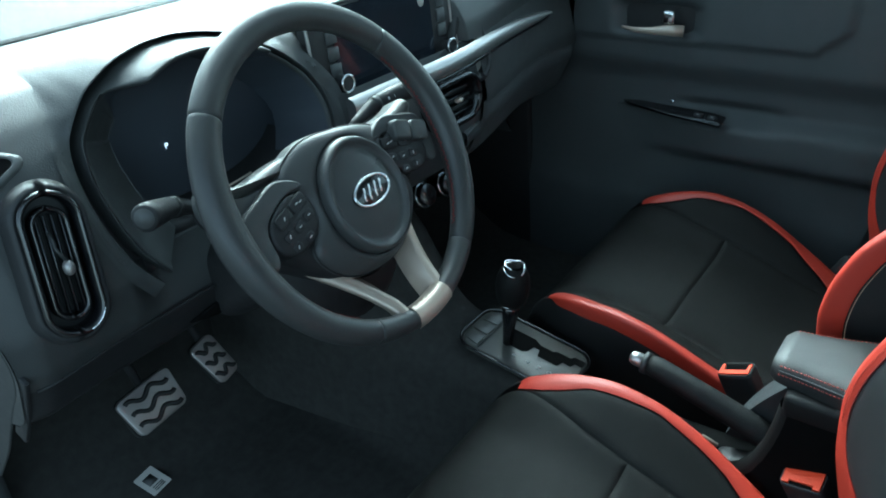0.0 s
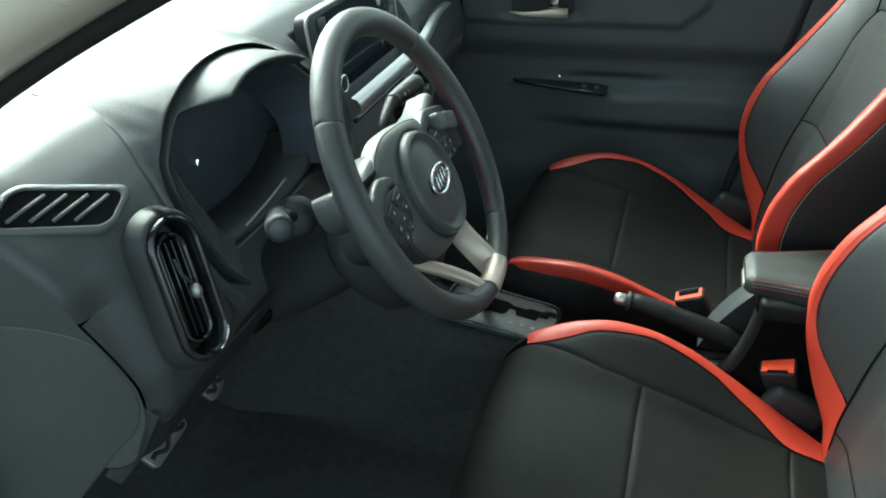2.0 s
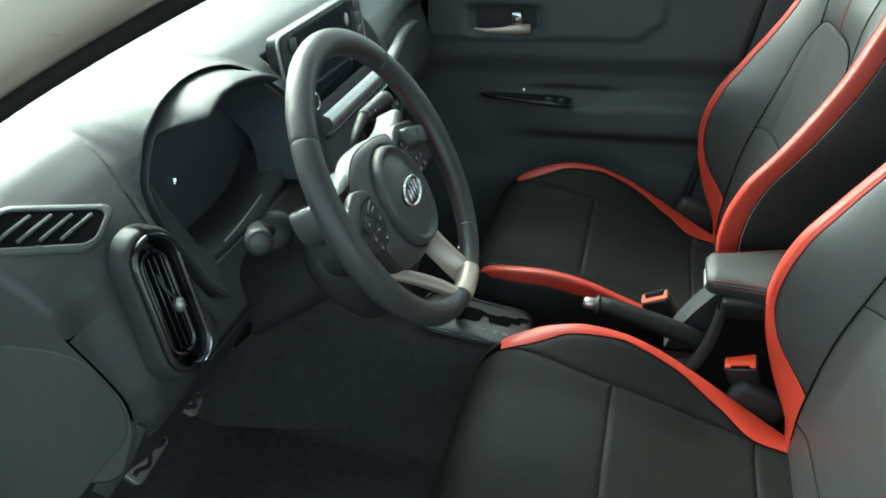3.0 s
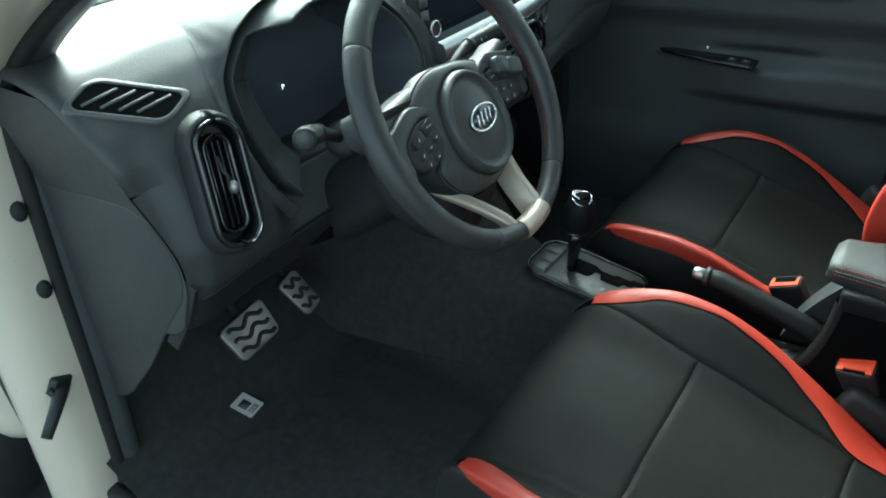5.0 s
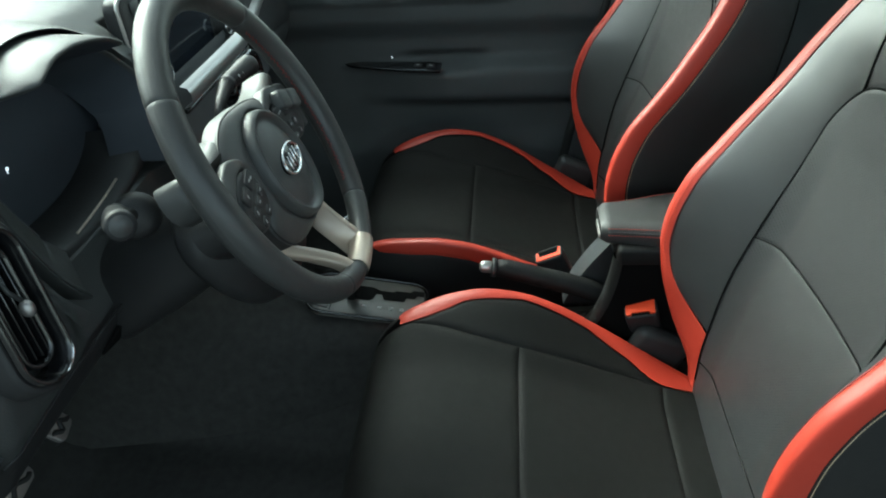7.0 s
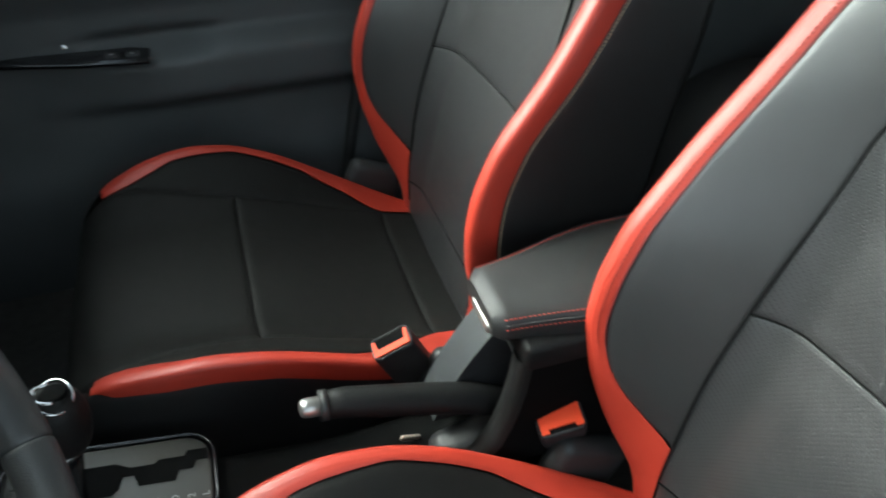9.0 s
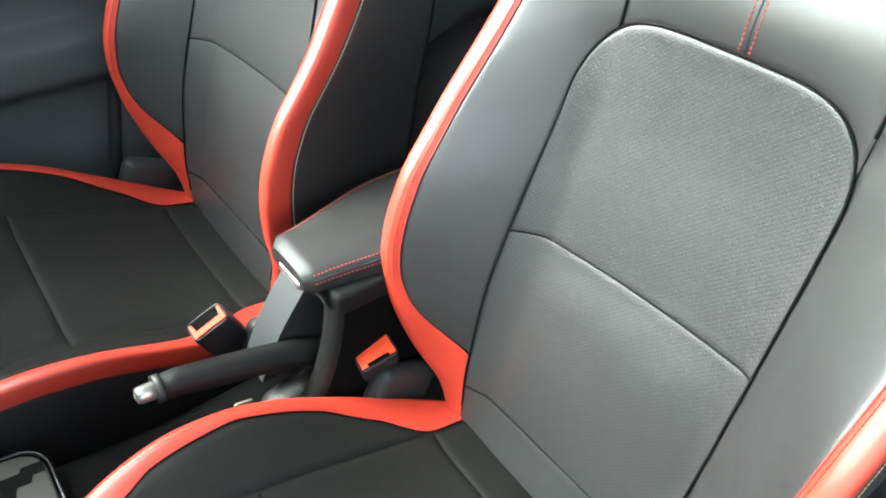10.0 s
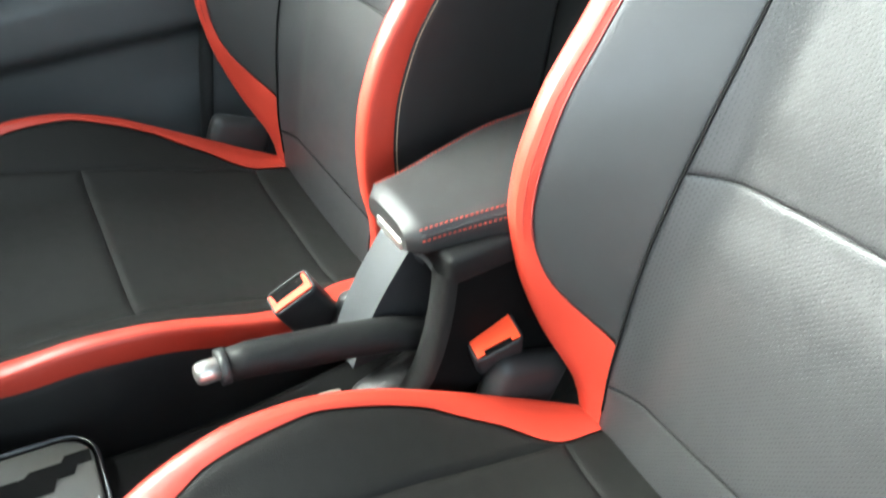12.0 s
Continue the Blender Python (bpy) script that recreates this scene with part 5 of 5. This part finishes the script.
for d_, w_, h_, o_ in ((0.055, 0.066, 0.042, -0.036), (0.07, 0.082, 0.050, -0.038), (0.12, 0.092, 0.056, -0.044), (0.20, 0.094, 0.060, -0.054), (0.30, 0.090, 0.060, -0.066)):
    X.append([nrm * d_ + vv * (o_ + h_ * math.copysign(abs(math.sin(a)) ** 0.7, math.sin(a))) + np.array([w_ * math.copysign(abs(math.cos(a)) ** 0.7, math.cos(a)), 0, 0]) for a in np.linspace(0, 2 * math.pi, 41)])
sheet("column_cover", np.array(X), BLACK, col)


def stalk(name, p0, p1, r, label, skin):
    p0, p1 = np.array(p0), np.array(p1)
    t = np.array([0, 0.25, 0.45, 0.5, 0.56, 0.6, 0.9, 0.975, 1.0])
    rr = np.array([0.55, 0.6, 0.72, 0.84, 0.86, 0.88, 1.10, 1.12, 0.97]) * r
    pts = p0 + (p1 - p0) * t[:, None] + np.array([0, 0.012, 0.006]) * np.sin(t * math.pi)[:, None]
    st = tube(name, pts, rr, skin, col, label, n=20)
    tube("stalk_ring", [pts[3], pts[4]], rr[4] * 1.06, BLACK, st, n=20)
    tube("stalk_cap", [pts[-2], pts[-1] + (pts[-1] - pts[-2]) * 0.25], [rr[-1] * 0.9, rr[-1] * 0.8], HUB, st, n=20)
    for k in range(3):
        c = pts[4] + (pts[6] - pts[4]) * (0.25 + 0.22 * k) + np.array([0, -rr[5] * 0.93, rr[5] * 0.35])
        box("stalk_mark", (0.005, 0.001, 0.004), pose(*c, -20, 0, 10), MARK, st, bevel=0)
    return st


stalk("light_stalk", (-0.105, 0.135, -0.035), (-0.216, 0.086, 0.018), 0.0132, "light switch stalk with blunt flared end", BLACK)
tube("stalk_boot", [(-0.100, 0.138, -0.038), (-0.112, 0.131, -0.031), (-0.118, 0.128, -0.028)], [0.026, 0.025, 0.017], BLACK, col, "round black stalk boot", n=24)
stalk("wiper_stalk", (0.085, 0.10, -0.005), (0.212, 0.092, 0.022), 0.0125, "wiper stalk with grey markings", BLACK)

# ---- centre console ----
console = thing("centre_console", "dark plastic centre console with grey gear selector plate", "console", (0.025, 0.4, 0))
U, V = np.meshgrid(np.linspace(-1, 1, 30), np.linspace(0, 1, 60), indexing="ij")
cy_ = 1.20 - 1.32 * V
top_ = curve([-0.12, 0.08, 0.2, 0.33, 0.44, 0.52, 0.66, 0.76, 0.86, 1.2], [0.20, 0.20, 0.190, 0.184, 0.194, 0.212, 0.226, 0.262, 0.42, 0.45], 0.015)
hw_ = curve([-0.12, 0.3, 0.5, 0.7, 0.86, 1.2], [0.075, 0.078, 0.085, 0.11, 0.15, 0.2], 0.03)
e_ = np.abs(U) ** 7
body_ = np.stack([U * hw_(cy_), cy_ - 0.4, top_(cy_) - e_ * (top_(cy_) - 0.03)], -1)
# rear top near black for shade; front and sides keep the carpet's tone
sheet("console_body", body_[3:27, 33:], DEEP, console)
sheet("console_front", body_[3:27, :34], CARPET, console, "carpeted front of the tunnel")
for rows_ in (body_[:4], body_[26:]):
    sheet("tunnel_side", rows_, CARPET, console, "carpeted side of the tunnel")
# selector plate with zigzag gate
plm = frame_at((0.0175, 0.568 - 0.4, 0.231), (1, 0, 0), (0, -0.155, 1))
plate = slab("selector_plate", round_rect(0.112, 0.212, 0.03, 6), -0.012, 0.0, plm, CONSOLE, console, "satin grey selector plate", bevel=0.004)
tube("plate_rim", [plm @ Vector((x_, y_, -0.001)) for x_, y_ in round_rect(0.120, 0.220, 0.033, 6)], 0.0026, GLOSS, plate, closed=True)
gate = [(0.006, 0.590), (0.006, 0.563), (0.012, 0.556), (0.028, 0.552), (0.028, 0.541), (0.013, 0.536), (0.013, 0.498), (0.026, 0.494), (0.026, 0.479), (0.036, 0.475), (0.036, 0.462), (0.052, 0.462), (0.052, 0.484), (0.045, 0.488), (0.045, 0.515), (0.040, 0.52), (0.040, 0.545), (0.048, 0.56), (0.048, 0.604), (0.02, 0.604)]
gv = [plm @ Vector((p - 0.0175, q - 0.565, 0.0008)) for p, q in gate]
# gate is a flat black patch; the dark of the hole is colour only
put("gate_slot", gv, [tuple(range(len(gv)))], NIGHT, plate, "flat black patch for the shaded zigzag gate slot", smooth=False)
for ch, q in zip("PRND2L", (0.003, -0.025, -0.046, -0.066, -0.083, -0.098)):
    letter(ch, 0.011, plm @ pose(-0.028, q, 0.0008), MARK, "gear_letter", plate)
for x0_, x1_ in ((-0.048, -0.018), (-0.016, 0.016), (0.018, 0.048)):
    slab("plate_button", [(x0_, 0.068), (x1_, 0.068), (x1_ * 0.88, 0.099), (x0_ * 0.88, 0.099)], 0.0, 0.0025, plm, CONSOLE, plate, bevel=0.0012)
box("plate_line", (0.104, 0.002, 0.0012), plm @ pose(0, 0.064, 0.0005), BLACK, plate, bevel=0)
slab("tray_edge", round_rect(0.13, 0.02, 0.008), -0.01, 0.004, frame_at((0.0, 0.70 - 0.4, 0.232), (1, 0, 0), (0, -0.3, 1)), GLOSS, console, "gloss black lip", bevel=0.003)

# riser with a sloping face and an open slot, under the armrest
U, V = np.meshgrid(np.linspace(-0.010, 0.042, 10), np.linspace(0, 1, 20), indexing="ij")
sheet("riser_face", np.stack([U, 0.132 + 0.078 * V + 0.008 * np.sin(V * 3.1) - 0.4, 0.366 - 0.130 * V], -1), SLATE, console, "slate grey sloping face")
U, V = np.meshgrid(np.linspace(0.042, 0.046, 3), np.linspace(0, 1, 20), indexing="ij")
sheet("riser_edge", np.stack([U, 0.132 + 0.078 * V - 0.05 * (U - 0.042) / 0.004 - 0.4, 0.366 - 0.130 * V], -1), SLATE, console)
U, V = np.meshgrid(np.linspace(0, 1, 6), np.linspace(0, 1, 20), indexing="ij")
sheet("slot_wall", np.stack([-0.010 + 0 * U, 0.132 + 0.078 * V + 0.008 * np.sin(V * 3.1) - 0.09 * U - 0.4, 0.366 - 0.130 * V], -1), BLACK, console)
rp = np.array([(0.136, 0.374), (0.138, 0.355), (0.142, 0.33), (0.149, 0.30), (0.161, 0.265), (0.178, 0.238), (0.206, 0.222)])
rl = np.linspace(0, 1, 7)
ry_, rz_ = curve(rl, rp[:, 0], 0.03)(np.linspace(0, 1, 30)), curve(rl, rp[:, 1], 0.03)(np.linspace(0, 1, 30))
RB_ = np.stack([np.stack([np.full(30, x_), ry_ + d_, rz_ + 0.3 * d_], -1) for x_, d_ in ((-0.053, -0.03), (-0.053, -0.003), (-0.055, 0.0), (-0.068, 0.001), (-0.074, -0.001), (-0.079, -0.006), (-0.0805, -0.012))], 1)
# rim coloured darker than the sloping face, for the shade on it
sheet("slot_rim", RB_ - [0, 0.4, 0], GRIP, console, "rim of the open slot, dark for its shade")
U, V = np.meshgrid(np.linspace(-0.010, -0.054, 16), np.linspace(0, 1, 10), indexing="ij")
arch_ = 0.022 - 0.016 * np.sqrt(np.clip(1 - ((U + 0.032) / 0.022) ** 2, 0, 1))
sheet("slot_bridge", np.stack([U, 0.134 - 0.4 - 0.012 * V ** 3, 0.372 - (0.014 + arch_) * V], -1), SLATE, console)
rim_ = np.stack([np.full(7, -0.071), rp[:, 0], rp[:, 1]], -1)
U, V = np.meshgrid(np.linspace(0, 1, 8), np.linspace(0, 1, 8), indexing="ij")
ri = np.stack([np.interp(np.linspace(0, 1, 8), np.linspace(0, 1, 7), rim_[:, k]) for k in range(3)], -1)
RS = np.repeat(ri[:, None], 8, 1)
RS[..., 0] -= 0.0095
RS[..., 1] -= 0.012
RS[..., 2] -= 0.0036
RS[..., 1] = RS[..., 1] + (-0.10 - RS[..., 1]) * V - 0.4
# riser side carries the shade under the armrest in its colour
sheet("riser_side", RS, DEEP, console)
U, V = np.meshgrid(np.linspace(0, 1, 8), np.linspace(0, 1, 12), indexing="ij")
sheet("slot_back", np.stack([-0.010 - 0.055 * U, 0.085 + 0 * U - 0.4, 0.37 - 0.17 * V], -1), BLACK, console)
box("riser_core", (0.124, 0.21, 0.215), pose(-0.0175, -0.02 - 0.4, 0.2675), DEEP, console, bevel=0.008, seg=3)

box("console_tab", (0.005, 0.028, 0.007), pose(0.006, 0.235 - 0.4, 0.196, 25, 0, 10), SATIN, console, "small pale tab", bevel=0.002)

# ---- armrest ----
armrest = thing("armrest", "black leather armrest with red double stitching and silver latch", "armrest", (0.012, 0.0, 0.38))
U, A = np.meshgrid(np.linspace(0, 1, 44), np.linspace(0, 2 * math.pi, 49), indexing="ij")
yy = 0.158 - 0.37 * U
endr = np.sqrt(np.clip(1 - np.clip(1 - U / 0.04, 0, 1) ** 2, 0, 1)) * np.sqrt(np.clip(1 - np.clip((U - 0.93) / 0.07, 0, 1) ** 2, 0.0, 1))
hw = (0.047 + 0.026 * smooth01(U / 0.45)) * (0.80 + 0.20 * endr)
hh = 0.027 * (0.70 + 0.30 * endr) * np.where(np.sin(A) < 0, 0.35 + 1.45 * smooth01(U / 0.36), 1.0)
ca, sa = np.cos(A), np.sin(A)
XA = np.stack([hw * np.sign(ca) * np.abs(ca) ** 0.55, yy, 0.020 + hh * np.sign(sa) * np.abs(sa) ** 0.65 + 0.008 * smooth01(U * 2)], -1)
sheet("arm_pad", XA, ARMHIDE, armrest, "padded black leather top")
for k in (0, 43):
    put("pad_end", [tuple(p) for p in XA[k, :-1]], [tuple(range(48))], ARMHIDE, armrest)
for sg in (-1, 1):
    ul = np.linspace(0.03, 0.95, 90)
    for dz_, dx_ in ((0.022, 0.000), (0.011, 0.0015)):
        ylin = 0.158 - 0.37 * ul
        er = np.sqrt(np.clip(1 - np.clip(1 - ul / 0.04, 0, 1) ** 2, 0, 1))
        xl = (0.047 + 0.026 * smooth01(ul / 0.45)) * (0.80 + 0.20 * er) + 0.0004
        zz_ = 0.020 + dz_ * 0.87 + 0.008 * smooth01(ul * 2)
        fx = (np.clip(1 - (dz_ / 0.031) ** (1 / 0.325), 0, 1)) ** (0.275)
        stitches("stitching", np.stack([sg * (xl * fx + 0.0006), ylin, zz_], -1), THREAD, armrest, step=0.0048, size=0.00045)
    tube("pad_seam", np.stack([sg * (xl * 0.995), ylin, 0.020 + 0.0144 + 0.008 * smooth01(ul * 2)], -1), 0.0012, BLACK, armrest)
box("arm_base", (0.100, 0.25, 0.036), pose(-0.018, 0.008, -0.002), GRIP, armrest, "black underside", bevel=0.008, seg=3)
slab("latch", round_rect(0.050, 0.012, 0.004), -0.012, 0.005, frame_at((-0.004, 0.155, 0.0165), (1, 0, 0), (0, 1, 0.1)), STRIP, armrest, "silver push latch", bevel=0.003)

# ---- gear lever ----
lever = thing("gear_lever", "black gear lever with chrome trimmed knob", "gear lever", (0.035, 0.598, 0.243))
tube("stick", [(0, 0, -0.008), (-0.003, -0.006, 0.03), (-0.006, -0.012, 0.065), (-0.008, -0.016, 0.088)], [0.009, 0.011, 0.0145, 0.0155], GLOSS, lever, "gloss black tapered stick", n=18)
tk = np.linspace(0, 1, 15)
kc = np.stack([-0.008 - 0.006 * tk, -0.016 - 0.012 * tk, 0.086 + 0.080 * tk], -1)
knob = tube("knob", kc, curve([0, 0.06, 0.2, 0.45, 0.7, 0.88, 1.0], [0.018, 0.0225, 0.0268, 0.0290, 0.0275, 0.022, 0.012], 0.03)(tk), GRIP, lever, "rounded black leather knob", n=28)
tube("knob_collar", [(-0.0085 + 0.0232 * math.cos(a), -0.0172 + 0.0232 * math.sin(a), 0.092) for a in np.linspace(0, 2 * math.pi, 29)[:-1]], 0.0013, CHROME, knob, "thin chrome collar", closed=True)
# chrome crest that dips towards the driver and frames a black button
crest = [(-0.0138 + (0.0170 + 0.003 * math.cos(2 * a)) * math.cos(a), -0.0275 + 0.0175 * math.sin(a), 0.1635 - 0.010 * max(0, math.cos(a + 2.3)) ** 2) for a in np.linspace(0, 2 * math.pi, 33)[:-1]]
tube("knob_chrome", crest, 0.0014, CHROME, knob, "chrome top trim", closed=True)
tube("knob_arch", [(-0.0138 + 0.012 * math.cos(a), -0.0275 + 0.016 * math.sin(a), 0.1655 + 0.004 * math.sin(a)) for a in np.radians(np.linspace(10, 190, 17))], 0.0017, CHROME, knob, "chrome arch over the button")
slab("knob_button", [(0.011 * math.cos(a), 0.014 * math.sin(a)) for a in np.linspace(0, 2 * math.pi, 21)[:-1]], 0.0, 0.004, pose(-0.0138, -0.0285, 0.1635), DEEP, knob, bevel=0.002)

# ---- parking brake ----
brake = thing("parking_brake", "black parking brake lever with chrome release button", "parking brake", (0.0, 0.12, 0.2))
bp_ = np.array([(0.004, 0.211, 0.1225), (0.004, 0.19, 0.1195), (0.003, 0.15, 0.108), (0.002, 0.10, 0.094), (0.001, 0.05, 0.078), (0.0, 0.0, 0.052), (0.0, -0.02, 0.035)])
tube("grip", bp_, [0.0150, 0.0165, 0.0175, 0.0180, 0.0185, 0.017, 0.015], GRIP, brake, "black vinyl grip", n=18)
tube("grip_collar", [(0.004, 0.216, 0.1232), (0.004, 0.208, 0.1222)], 0.0166, COVER, brake, n=18)
tube("release_button", [(0.004, 0.212, 0.1228), (0.004, 0.228, 0.1245), (0.004, 0.2325, 0.125), (0.004, 0.2355, 0.1253), (0.004, 0.237, 0.1254)], [0.0104, 0.0106, 0.0100, 0.0082, 0.004], STRIP, brake, "chrome push button", n=18)
box("brake_boot", (0.05, 0.16, 0.05), pose(0, 0.02, 0.005, -14), BLACK, brake, bevel=0.018, seg=3)

# ---- belt buckles ----
def buckle(at, aim, side, label, open_frame):
    b = thing("belt_buckle", label, "seat belt buckle", at, group="belt buckles")
    m = frame_at((0, 0, 0), side, aim)
    slab("buckle_body", round_rect(0.054, 0.034, 0.008), -0.085, 0.0, m, BLACK, b, bevel=0.004, seg=3)
    # flat black plate for the shaded inside of the tongue slot
    slab("tongue_slot", round_rect(0.047, 0.026, 0.004), 0.0, 0.0006, m, NIGHT, b, "dark tongue slot")
    if open_frame:
        # a sunk button that shows as a bar with two short ends
        ring = [(-0.0235, -0.013), (0.0235, -0.013), (0.0235, 0.010), (0.0195, 0.010), (0.0180, -0.004), (-0.0180, -0.004), (-0.0195, 0.010), (-0.0235, 0.010)]
    else:
        ring = [(-0.0235, 0.013), (0.0235, 0.013), (0.0235, -0.0128), (0.015, -0.0128), (0.015, -0.0085), (-0.015, -0.0085), (-0.015, -0.0128), (-0.0235, -0.0128)]
    vs = [m @ Vector((p, q, z)) for z in (-0.004, 0.0042) for p, q in ring]
    sharp(put("release_button", vs, [tuple(range(8, 16))] + [(k, (k + 1) % 8, 8 + (k + 1) % 8, 8 + k) for k in range(8)], ORANGE, b, "bright red release button", smooth=False))
    tube("button_lip", [m @ Vector((p, q, 0.001)) for p, q in round_rect(0.0505, 0.0305, 0.007)], 0.0014, BLACK, b, closed=True, n=6)
    tube("buckle_stalk", [m @ Vector((0, 0, -0.08)), m @ Vector((0, -0.004, -0.12)), m @ Vector((0, 0, -0.17))], [0.014, 0.011, 0.012], BLACK, b)
    return b


buckle((-0.062, 0.090, 0.284), (-0.36, 0.28, 0.89), (-0.16, -0.90, 0.32), "black seat belt buckle with bright red release button", False)
buckle((0.116, 0.232, 0.274), (-0.10, 0.40, 0.90), (-0.05, -0.90, 0.42), "black seat belt buckle with a red framed open slot", True)

# ---- pedals ----
def pedal(name, label, at, w, h, turn, arm_top):
    p = thing(name, label, "pedal", at)
    m = frame_at((0, 0, 0), (1, 0, 0), (0, -0.86, 0.5)) @ pose(0, 0, 0, 0, 0, turn)
    plate_ = slab("pedal_plate", [(x_ * (1 + 0.12 * (y_ / h)), y_) for x_, y_ in round_rect(w, h, 0.012)], -0.004, 0.004, m, STEEL, p, "brushed steel plate", bevel=0.002)
    slab("pedal_back", round_rect(w * 1.02, h * 1.02, 0.012), -0.014, -0.0045, m, RUBBER, p)
    n = 3
    for k in range(n):
        yk = -h * 0.30 + h * 0.30 * k
        xs2 = np.linspace(-w * 0.40, w * 0.40, 17)
        pts = [m @ Vector((x_, yk + 0.006 * math.sin(x_ / w * 14), 0.0045)) for x_ in xs2]
        tube("rubber_rib", pts, 0.0042, RUBBER, p, "black wavy rubber rib", n=6)
    tube("pedal_arm", [m @ Vector((0, 0, -0.012)), Vector(arm_top) * 0.5 + Vector((0, 0.05, 0)), Vector(arm_top)], 0.008, BLACK, p)
    return p


pedal("brake_pedal", "steel faced brake pedal with wavy black rubber ribs", (-0.398, 1.04, 0.214), 0.104, 0.074, 6, (0, 0.08, 0.25))
pedal("accelerator_pedal", "narrow steel accelerator pedal with black rubber ribs", (-0.263, 1.045, 0.214), 0.050, 0.088, 14, (0, 0.08, 0.22))

# paper tag on the carpet
tag = thing("paper_label", "small white paper label lying on the black carpet", "label", (-0.431, 1.075, 0.034))
tm_ = frame_at((0, 0, 0), (1, 0.02, 0), (0.0, -0.28, 1)) @ pose(0, 0, 0, 0, 0, 8)
slab("label_paper", round_rect(0.042, 0.052, 0.003), 0.0, 0.001, tm_, PAPER, tag)
box("label_bar", (0.020, 0.020, 0.0006), tm_ @ pose(-0.002, 0.004, 0.0012), INK, tag, bevel=0)
for k in range(3):
    box("label_line", (0.022, 0.002, 0.0005), tm_ @ pose(0.0, -0.012 - 0.004 * k, 0.0012), INK, tag, bevel=0)

# ---- passenger door ----
door = thing("door_1", "closed passenger door with dark grained trim and silver handle", "car door", (0.72, 0.5, 0), kind="structure")


def door_x(y, z):
    """The trim's face: shoulder, waist, armrest bulge and pocket."""
    x = 0.722 + 0.0 * y
    x = x - 0.020 * smooth01((z - 0.50) / 0.06) * smooth01((0.75 - z) / 0.05)
    arm_ = np.exp(-(((z - 0.398) / 0.052) ** 6)) * smooth01((0.70 - y) / 0.26) * smooth01((y - 0.02) / 0.1)
    x = x - 0.034 * arm_
    x = x - 0.010 * smooth01((0.28 - z) / 0.08) * smooth01((y - 0.12) / 0.1)
    x = x - 0.007 * smooth01((z - 0.592) / 0.012) * smooth01((y - 0.30 + 0.05 * smooth01((z - 0.60) / 0.05)) / 0.02)
    rec = np.exp(-(((y - 0.635) / 0.088) ** 6)) * np.exp(-(((z - 0.642) / 0.034) ** 6))
    x = x + 0.030 * rec
    pull = np.exp(-(((y - 0.46) / 0.10) ** 4)) * np.exp(-(((z - 0.45) / 0.02) ** 4))
    return x + 0.02 * pull


Y, Z = np.meshgrid(np.linspace(0.0, 1.0, 120), np.linspace(-0.02, 0.775, 110), indexing="ij")
Ysl = 0.99 + (0.215 - 0.22 * Z - 0.99) * Y
sheet("trim_panel", np.stack([door_x(Ysl, Z) - 0.72, Ysl - 0.5, Z], -1), DOORP, door, "dark grained plastic door trim")
U, V = np.meshgrid(np.linspace(0, 1, 30), np.linspace(0, 1, 10), indexing="ij")
sheet("door_sill", np.stack([0.715 - 0.72 + 0.05 * V, 0.49 - 0.98 * U, 0.775 + 0.012 * np.sin(V * 3.1)], -1), DASH, door, "window ledge")
tube("door_seal", [(-0.012, 0.208 - 0.5 - 0.22 * z_, z_) for z_ in (0.0, 0.2, 0.45, 0.69, 0.79)], 0.012, RUBBER, door)
handle = tube("door_handle", [(-0.026, 0.211, 0.622), (-0.034, 0.18, 0.620), (-0.038, 0.14, 0.622), (-0.038, 0.10, 0.626), (-0.03, 0.072, 0.624)], [0.003, 0.0055, 0.0075, 0.012, 0.012], SATIN, door, "satin silver pull lever", n=12, flat=1.0)
box("lock_tab", (0.02, 0.024, 0.026), pose(-0.034, 0.102, 0.652), CHROME, handle, "chrome lock tab", bevel=0.004)
slab("handle_cup", round_rect(0.160, 0.068, 0.018), 0, 0.003, frame_at((-0.002, 0.138, 0.638), (0, 1, 0), (-1, 0, 0)), BLACK, door, "dark handle recess")
# chrome tube modelled in place of the glint along the gloss plate
tube("plate_glint", [(-0.001, 0.222, 0.440), (-0.014, 0.12, 0.439), (-0.028, 0.04, 0.440), (-0.038, -0.036, 0.441)], [0.0015, 0.003, 0.003, 0.0015], CHROME, door, "thin chrome line drawn as the switch plate's glint", n=8)
box("trim_clip", (0.012, 0.014, 0.04), pose(-0.022, 0.345, 0.655, 20), SLATE, door, bevel=0.004)
box("mirror_trim", (0.03, 0.03, 0.05), pose(-0.02, 0.375, 0.70), SLATE, door, bevel=0.008)
# gloss switch plate let into the front of the door's armrest
SWM = frame_at((-0.020, 0.095, 0.4465), (-0.16, -1, 0.0), (-0.42, 0.07, 0.90))
plate_ = slab("switch_plate", [(-0.118, 0.003), (-0.10, 0.012), (0.10, 0.018), (0.128, 0.014), (0.128, -0.014), (0.02, -0.013), (-0.10, -0.004)], -0.004, 0.002, SWM, GLOSS, door, "gloss black window switch plate", bevel=0.0015)
for p in (0.072, 0.104):
    slab("window_switch", round_rect(0.020, 0.012, 0.003, 3), 0.0, 0.0065, SWM @ pose(p, 0.001, 0), BLACK, plate_, bevel=0.002)
    box("switch_mark", (0.007, 0.0016, 0.0005), SWM @ pose(p, 0.001, 0.0067), MARK, plate_, bevel=0)
slab("lock_button", round_rect(0.007, 0.007, 0.002, 3), 0.0, 0.004, frame_at((-0.012, 0.09, 0.466), (0, -1, 0), (-1, 0, 0.3)), CHROME, door, "tiny bright lock button", bevel=0.001)
